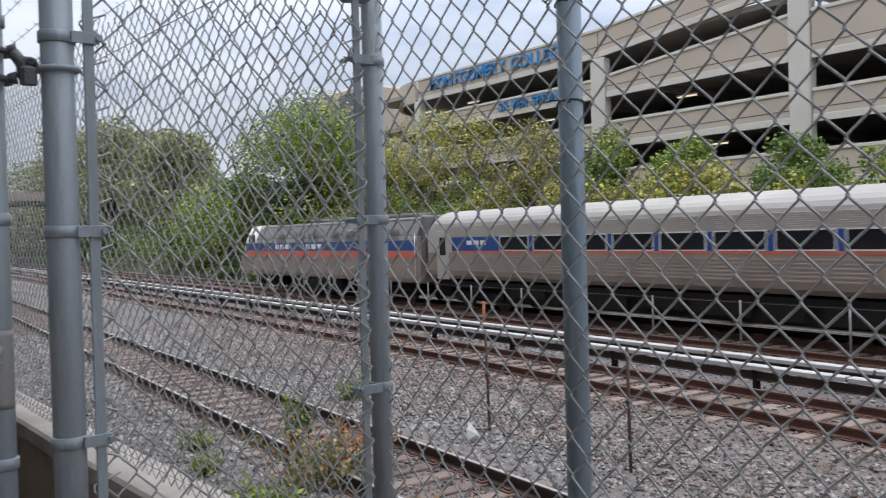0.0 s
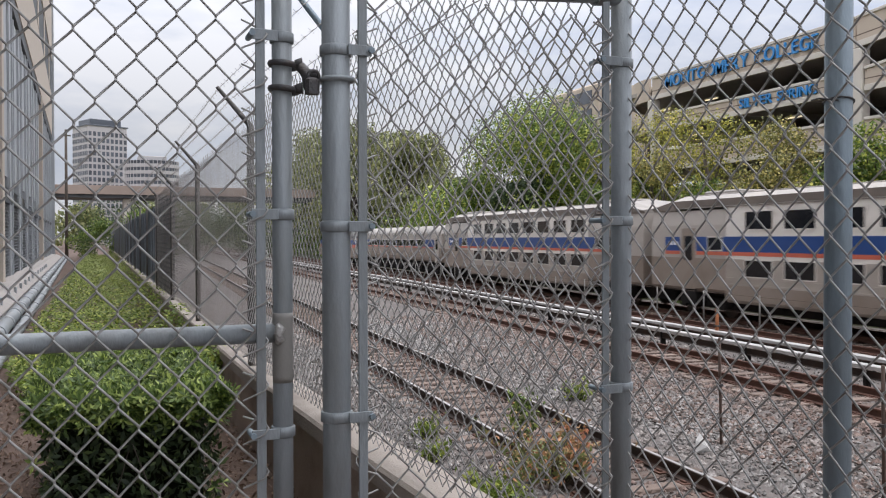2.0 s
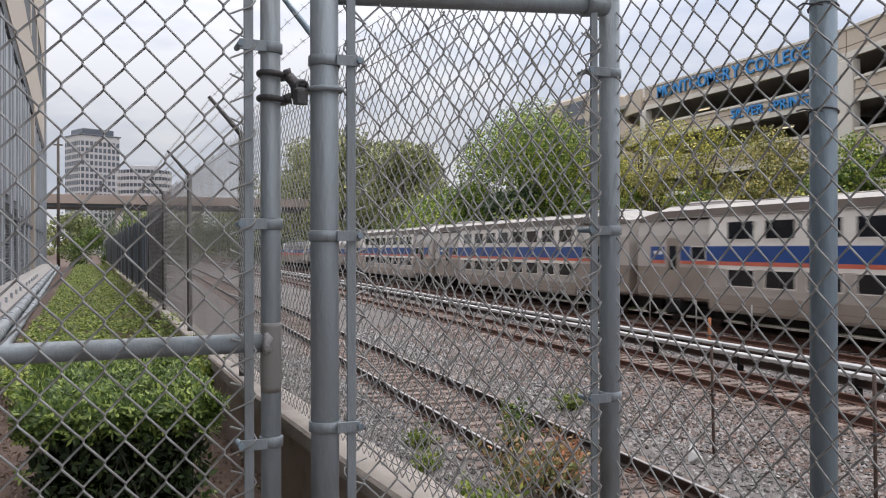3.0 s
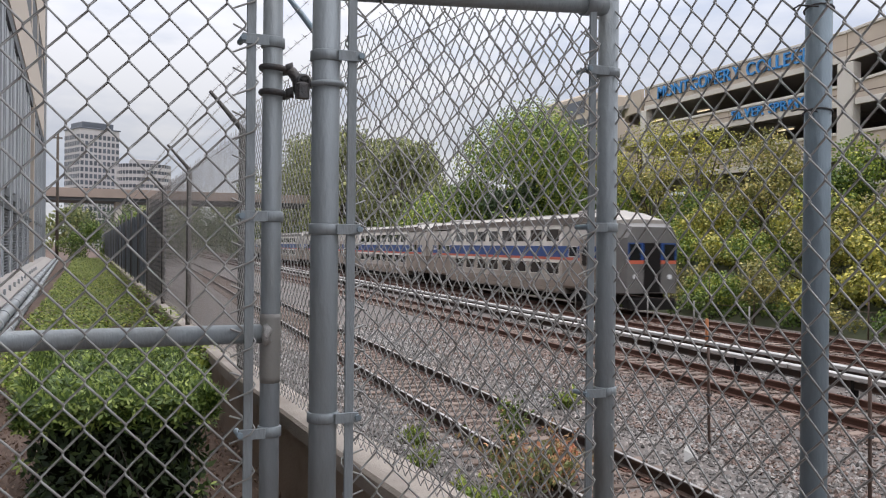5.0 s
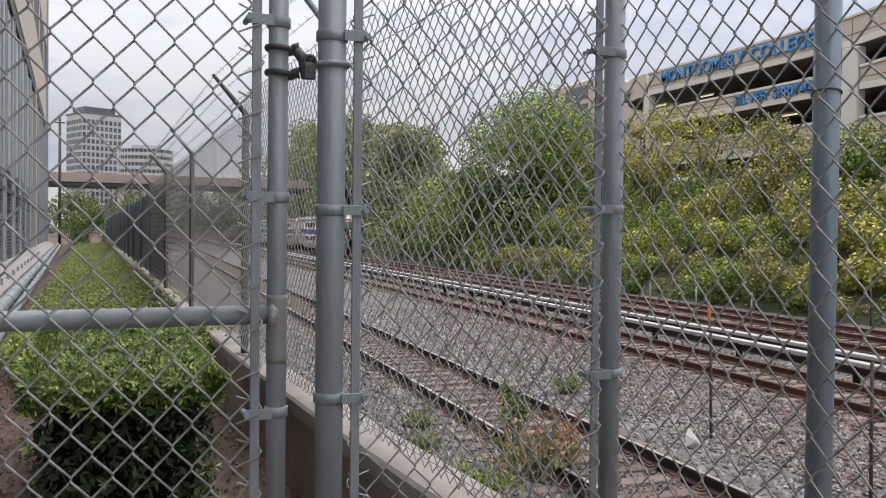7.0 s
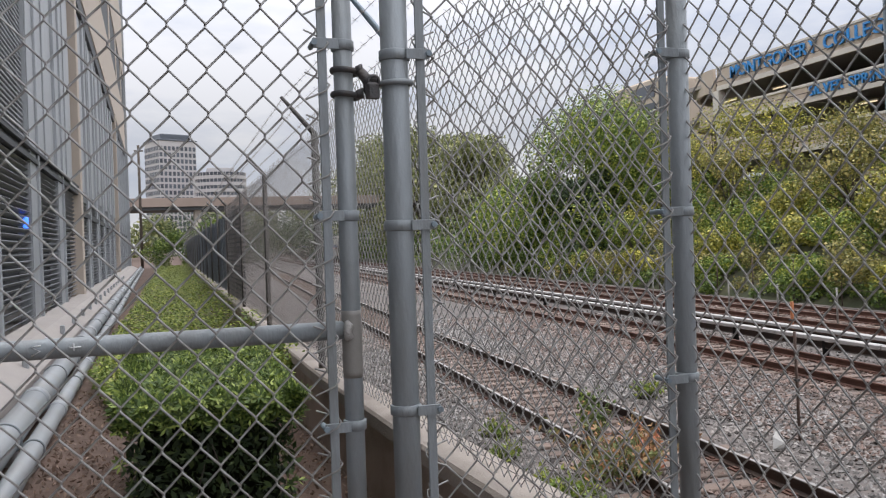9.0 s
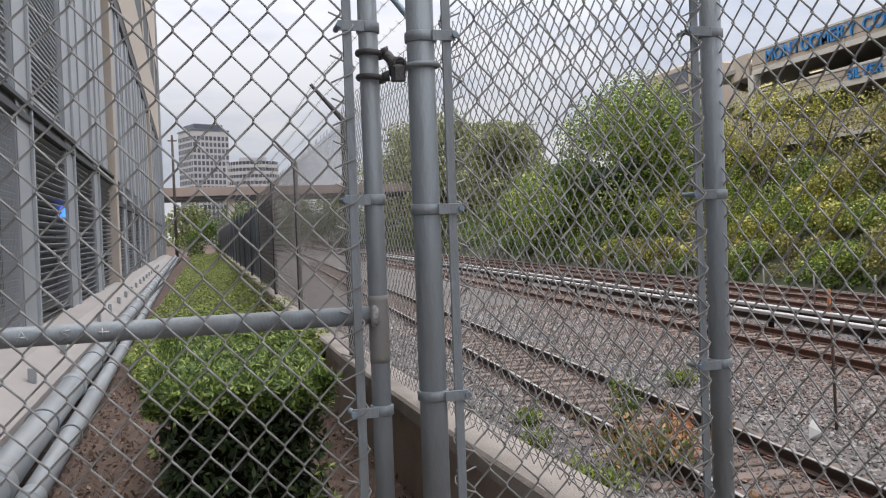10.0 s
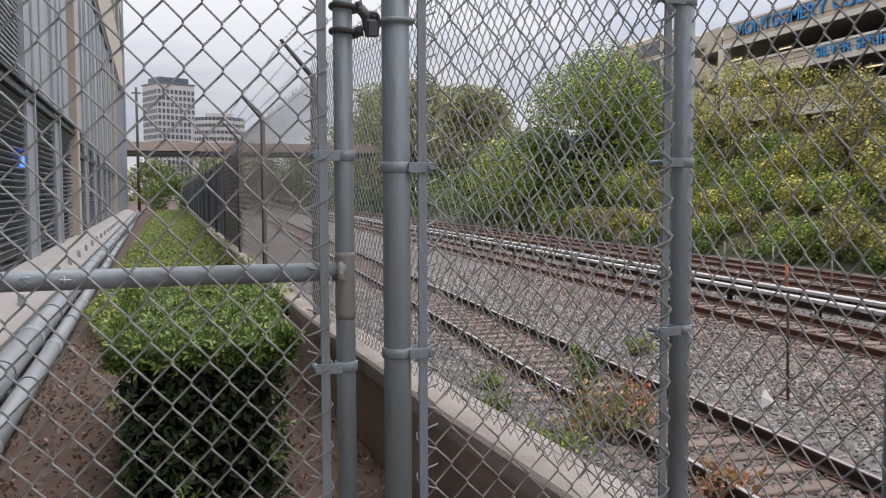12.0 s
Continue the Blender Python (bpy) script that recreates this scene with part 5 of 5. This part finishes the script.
# ---- planting on the strip ----
def hedge():
    rng = np.random.default_rng(21)
    ob = thing("hedge", "clipped evergreen hedge with a shaded bare underside", "hedge")
    x0, x1, y0, y1, top = -0.66, 0.10, 2.0, 4.0, 0.75
    # plain block in near-black, painted shade between the leaves
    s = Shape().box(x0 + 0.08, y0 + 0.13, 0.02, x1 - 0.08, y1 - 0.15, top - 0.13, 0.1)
    part("dark_core", s, HEDGE_SHADE_CORE, ob, "plain near-black block painted as the shade inside the hedge")
    pts, away = [], []
    for _ in range(5600):
        u, w, q = rng.random(3)
        side = rng.random()
        lump = 0.045 * noise.noise((u * 4, w * 7, 1)) + 0.03 * noise.noise((u * 11, w * 15, 5))
        if side < 0.62:
            edge = min(1.0, w * 9, u * 7, (1 - u) * 7)
            p = (x0 + (x1 - x0) * u, y0 + (y1 - y0) * w, top - 0.07 * (1 - edge) ** 2 - abs(rng.normal()) * 0.03 + lump)
            n = (0.25 * (u - 0.5), -0.25 - 0.5 * (w < 0.1), 1)
        else:
            h = 1 - 0.06 * abs(rng.normal())
            gap = noise.noise((u * 3.6, q * 2.6 + w * 0.01, 9))
            if rng.random() < 0.24:
                h = q
                if gap < 0.12 or rng.random() < 0.5:
                    continue
            if h < 0.04:
                continue
            dip = abs(rng.normal()) * 0.045 + 0.02 * (1 - h)
            if side < 0.80:
                p, n = (x0 + 0.02 + (x1 - x0 - 0.04) * u, y0 + dip + lump, top * h), (0, -1, 0.7)
            elif side < 0.92:
                p, n = (x1 - dip + lump, y0 + (y1 - y0) * w * w, top * h), (1, -0.4, 0.7)
            else:
                p, n = (x0 + dip + lump, y0 + (y1 - y0) * w, top * h), (-1, -0.4, 0.7)
        pts.append(p)
        away.append(n)
    s = Shape()
    whorls(s, pts, away, 0.038, 22)
    part("foliage", s, HEDGE_LEAF, ob)
    # inner leaves whose dark colour stands in for shade on the lower faces
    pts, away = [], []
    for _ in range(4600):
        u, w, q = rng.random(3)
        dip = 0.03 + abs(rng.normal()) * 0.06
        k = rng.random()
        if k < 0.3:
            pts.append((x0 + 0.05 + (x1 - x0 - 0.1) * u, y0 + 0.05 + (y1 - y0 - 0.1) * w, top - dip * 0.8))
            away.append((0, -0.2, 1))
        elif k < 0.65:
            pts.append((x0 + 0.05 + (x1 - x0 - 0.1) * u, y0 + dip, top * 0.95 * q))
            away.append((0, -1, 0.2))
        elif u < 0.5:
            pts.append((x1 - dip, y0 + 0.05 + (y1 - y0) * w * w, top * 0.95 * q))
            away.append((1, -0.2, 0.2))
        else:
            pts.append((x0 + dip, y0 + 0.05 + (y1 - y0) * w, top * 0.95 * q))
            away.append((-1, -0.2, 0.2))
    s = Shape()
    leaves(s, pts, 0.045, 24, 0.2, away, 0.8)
    part("inner_foliage", s, HEDGE_SHADE_LEAF, ob, "inner leaves coloured dark as if in deep shade")
    for i in range(6):
        a = rng.uniform(x0 + 0.15, x1 - 0.15)
        b = rng.uniform(y0 + 0.05, y0 + 0.4)
        s = Shape().tube([(a, b, -0.02), (a + rng.normal() * 0.05, b - 0.03, 0.25), (a + rng.normal() * 0.12, b - 0.05, 0.55)], [0.005, 0.004, 0.002], 5)
        part("twig", s, BARK, ob)


hedge()


def ground_cover():
    rng = np.random.default_rng(31)
    pts = []
    for _ in range(64000):
        y = 5.3 + 62 * rng.random() ** 2.2
        u = rng.random()
        lo, hi = -0.8 - min(0.4, 0.2 * (y - 5.3)) - 0.004 * y, wall_front(y) + 0.13
        x = lo + (hi - lo) * u
        if noise.noise((x * 1.7, y * 0.6, 0)) < -0.28 and y < 12:
            continue
        hgt = 0.22 + 0.12 * noise.noise((x * 2.0, y * 0.7, 3))
        climb = max(0.0, 1 - (wall_front(y) - x) / 0.4)
        hgt += 0.30 * min(1.0, climb) ** 1.4 + 0.05 * noise.noise((x * 5, y * 1.5, 7))
        pts.append((x, y, hgt * rng.random() ** 0.4))
    s = Shape()
    leaves(s, pts, 0.052, 33, 0.26, [(0, -0.2, 1)] * len(pts), 0.5)
    lone("ground_cover", s, COVER_LEAF, "bright green ivy and grass along the strip", "ground cover", "stuff")
    pts = []
    for _ in range(7000):
        x, y = rng.uniform(-1.3, 0.6), 0.2 + 7 * rng.random() ** 1.2
        pts.append((x, y, 0.012 + 0.02 * rng.random()))
    s = Shape()
    leaves(s, pts, 0.04, 35, 0.22)
    lone("leaf_litter", s, LITTER_LEAF, "dry brown leaf litter and mulch chips", "leaf litter", "stuff")


LITTER_LEAF = leafy("dry_leaf", (0.17, 0.115, 0.085), (0.3, 0.215, 0.165), 0.4)
ground_cover()


def weeds(x, y, r, hgt, n, material, label, seed):
    rng = np.random.default_rng(seed)
    ob = thing("weed_clump", label, "weeds", pose(x, y, -1.69))
    pts = []
    for i in range(26):
        a, q = rng.uniform(0, math.tau), r * rng.random() ** 0.6
        h = hgt * rng.uniform(0.4, 1)
        tip = (q * math.cos(a) * 1.3, q * math.sin(a) * 1.3, h)
        s = Shape().tube([(q * math.cos(a) * 0.6, q * math.sin(a) * 0.6, -0.02), (q * math.cos(a), q * math.sin(a), h * 0.6), tip], [0.008, 0.005, 0.002], 4)
        part("stem", s, BARK, ob)
        for _ in range(int(n * 1.6)):
            t = rng.uniform(0.2, 1)
            pts.append((tip[0] * t + rng.normal() * 0.06, tip[1] * t + rng.normal() * 0.06, h * t + rng.normal() * 0.04))
    s = Shape()
    leaves(s, pts, 0.09, seed + 1, 0.22)
    part("foliage", s, material, ob)


weeds(4.75, 7.7, 0.78, 0.8, 26, WEED_LEAF, "straggling weeds with green and rust-red leaves", 71)
weeds(5.35, 7.9, 0.55, 0.6, 24, RUSTY_LEAF, "straggling weeds with rust-red leaves", 73)
weeds(4.9, 5.35, 0.32, 0.3, 14, RUSTY_LEAF, "low reddish weeds beside the rail", 81)
weeds(4.27, 10.5, 0.25, 0.3, 7, COVER_LEAF, "sparse green sprigs at the wall", 83)
weeds(3.9, 9.2, 0.2, 0.22, 6, COVER_LEAF, "sparse green sprigs at the wall", 85)
weeds(3.7, 7.3, 0.5, 0.3, 20, COVER_LEAF, "low green weeds on the ballast", 75)
weeds(8.0, 12.2, 0.3, 0.4, 8, COVER_LEAF, "thin green weed on the ballast", 77)
weeds(5.6, 9.8, 0.22, 0.8, 14, DEEP_LEAF, "thin dark green weed beside the rail", 79)


# ---- small things by the tracks ----
def stake(x, y, hgt, r, material, label):
    ob = thing("stake", label, "stake", pose(x, y, -1.72, random.uniform(-1.5, 1.5), random.uniform(-1.5, 1.5), 0), group="stakes")
    part("rod", Shape().tube([(0, 0, -0.1), (0, 0, hgt), (0, 0, hgt + 0.01)], [r, r, r * 0.6], 8), material, ob)
    part("clip", Shape().box(-r * 1.5, -r * 1.5, hgt * 0.55, r * 1.5, r * 1.5, hgt * 0.55 + 0.04, 0.004), RUST_STEEL, ob)


stake(8.19, 8.4, 1.6, 0.022, STAKE, "thin rusty steel stake in the ballast")
stake(8.08, 5.5, 1.6, 0.022, STAKE, "thin rusty steel stake in the ballast")
stake(15.6, 17.2, 1.12, 0.045, STAKE_ORANGE, "short orange marker stake between the tracks")


def litter():
    s = Shape()
    v = [(-0.13, 0.02, 0.0), (0.12, -0.03, 0.0), (0.13, 0.05, 0.05), (0.0, 0.09, 0.26), (-0.10, 0.06, 0.17), (-0.02, 0.14, 0.02), (0.02, -0.05, 0.09)]
    s.add(v, [(0, 1, 6), (1, 2, 6), (2, 3, 6), (3, 4, 6), (4, 0, 6), (0, 4, 5), (4, 3, 5), (3, 2, 5), (2, 1, 5), (1, 0, 5)])
    ob = lone("litter", s, PAPER, "crumpled white scrap lying on the ballast", "litter")
    ob.location = (7.62, 8.1, -1.70)


litter()


def cable():
    pts = [(0.50, 1.9, 0.30), (0.47, 1.75, 0.20), (0.46, 1.62, 0.13), (0.40, 1.45, 0.05), (0.34, 1.61, 0.012)]
    lone("cable", Shape().tube(pts, 0.012, 8), WELD, "frayed pale cable end at the wall", "cable")


cable()


# ---- far view ----
def bridge():
    ob = thing("road_bridge", "tan concrete road bridge over the tracks", "bridge", pose(0, 130, 0))
    part("deck", Shape().box(-16, 0, 7.4, 80, 9, 8.1), BEAM, ob)
    part("parapet", Shape().box(-16, -0.3, 7.9, 80, 0.0, 9.2, 0.03), BRIDGE, ob)
    part("far_parapet", Shape().box(-16, 9.0, 7.9, 80, 9.3, 9.2, 0.03), BRIDGE, ob)
    for x in (-10, 3.4, 44, 60):
        part("pier", Shape().box(x - 0.5, 1, -1.8, x + 0.5, 8, 7.4, 0.1), PRECAST_LIGHT, ob)
    part("abutment", Shape().box(-30, 0.2, -0.5, -15.5, 9, 8.6, 0.1), PRECAST, ob)
    return ob


bridge()


def tower_block(x, y, w, d, floors, turn, label, cols):
    ob = thing("tower_block", label, "building", pose(x, y, 0, 0, 0, turn))
    fh = 3.05
    top = floors * fh
    part("shaft", Shape().box(-w / 2, -d / 2, 0, w / 2, d / 2, top, 0.3), TOWER, ob)
    part("crown_block", Shape().box(-w / 2 + 2, -d / 2 + 2, top, w / 2 - 2, d / 2 - 2, top + 3.0, 0.3), TOWER_GLASS, ob)
    part("cornice", Shape().box(-w / 2 - 0.4, -d / 2 - 0.4, top - 0.6, w / 2 + 0.4, d / 2 + 0.4, top, 0.1), TOWER_GLASS, ob)
    a = Shape().box(-0.68, -0.1, 0, 0.68, 0.1, 2.0).mesh("window")
    b = Shape().box(-0.1, -0.62, 0, 0.1, 0.62, 2.0).mesh("window")
    for f in range(max(0, floors - 15), floors - 1):
        for c in range(cols):
            q = (c + 0.5) / cols
            part("window", a, TOWER_GLASS, ob).location = (-w / 2 + w * q, -d / 2 - 0.02, f * fh + 0.8)
            part("window", b, TOWER_GLASS, ob).location = (-w / 2 - 0.02, -d / 2 + d * q, f * fh + 0.8)
    return ob


tower_block(0.0, 432, 19, 17, 18, 24, "tall pale apartment tower with grids of dark windows", 9)


def round_block():
    ob = thing("office_block", "low pale office block with a rounded front and window bands", "building", pose(21.5, 395, 0))
    n = 20
    for f in range(12):
        for r, z0, z1, m, nm in ((11.5, f * 3.0, f * 3.0 + 1.5, TOWER, "spandrel"), (11.1, f * 3.0 + 1.5, f * 3.0 + 3.0, TOWER_GLASS, "window_band")):
            v = [(r * math.cos(math.pi + math.pi * i / n), r * 0.8 * math.sin(math.pi + math.pi * i / n), z) for z in (z0, z1) for i in range(n + 1)]
            s = Shape().add(v, [(i, i + 1, n + 2 + i, n + 1 + i) for i in range(n)] + [tuple(range(n + 1, 2 * n + 2))])
            part(nm, s, m, ob)
    mull = Shape().box(-0.12, -0.15, 0, 0.12, 0.15, 36).mesh("mullion")
    for i in range(1, n):
        a = math.pi + math.pi * i / n
        part("mullion", mull, TOWER, ob).location = (11.4 * math.cos(a), 11.4 * 0.8 * math.sin(a), 0)
    part("rear", Shape().box(-11.5, 0, 0, 11.5, 14, 35.8), TOWER, ob)
    part("penthouse", Shape().box(-6, -4, 36, 6, 8, 38.2, 0.2), TOWER, ob)
    return ob


round_block()


def utility_pole(x, y, hgt):
    ob = thing("utility_pole", "dark wooden utility pole with a short cross arm", "pole", pose(x, y, 0))
    part("pole", Shape().tube([(0, 0, -0.3), (0, 0, hgt)], [0.13, 0.09], 10), WOOD_POLE, ob)
    part("cross_arm", Shape().box(-0.35, -0.05, hgt - 0.5, 0.35, 0.05, hgt - 0.4, 0.01), WOOD_POLE, ob)


utility_pole(-2.75, 69, 9.8)
tree("shrub_tree", "green shrub at the end of the strip", -0.1, 66, 0, 2.9, 2.0, DEEP_LEAF, 5200, 0.13, 91, category="shrub", trunk=False, low=0.05)
tree("shrub_tree", "dark green shrub under the bridge", 4.5, 118, 0, 5.0, 4.0, DEEP_LEAF, 2200, 0.4, 93, category="shrub", low=0.1)
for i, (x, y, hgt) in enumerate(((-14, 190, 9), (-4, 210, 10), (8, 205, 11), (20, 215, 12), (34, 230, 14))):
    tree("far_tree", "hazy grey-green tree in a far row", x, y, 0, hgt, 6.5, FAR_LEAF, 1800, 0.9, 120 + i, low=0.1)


# ---- what moves ----
def motions():
    """The train passes along the far track at an even pace."""
    places = [(LOCO, 26.0 + 10.5), (COACH, 13.0)] + [(c, -25.5 * (i + 0.5)) for i, c in enumerate((*CARS, CAB_CAR))]
    times = [0.0, 0.1, 0.3] + [0.5 * i for i in range(1, 25)]
    for ob, offset in places:
        rows = []
        for t in times:
            y = 13.0 + 26.0 * (t - 0.5) + 0.8 * min(2.0, max(0.0, t - 4.5)) ** 2 + 3.2 * max(0.0, t - 6.5) + offset
            rows.append((t, pose(along(20.0, y), y, RAIL_Z, 0, 0, TURN)))
        walk(ob, rows)


motions()
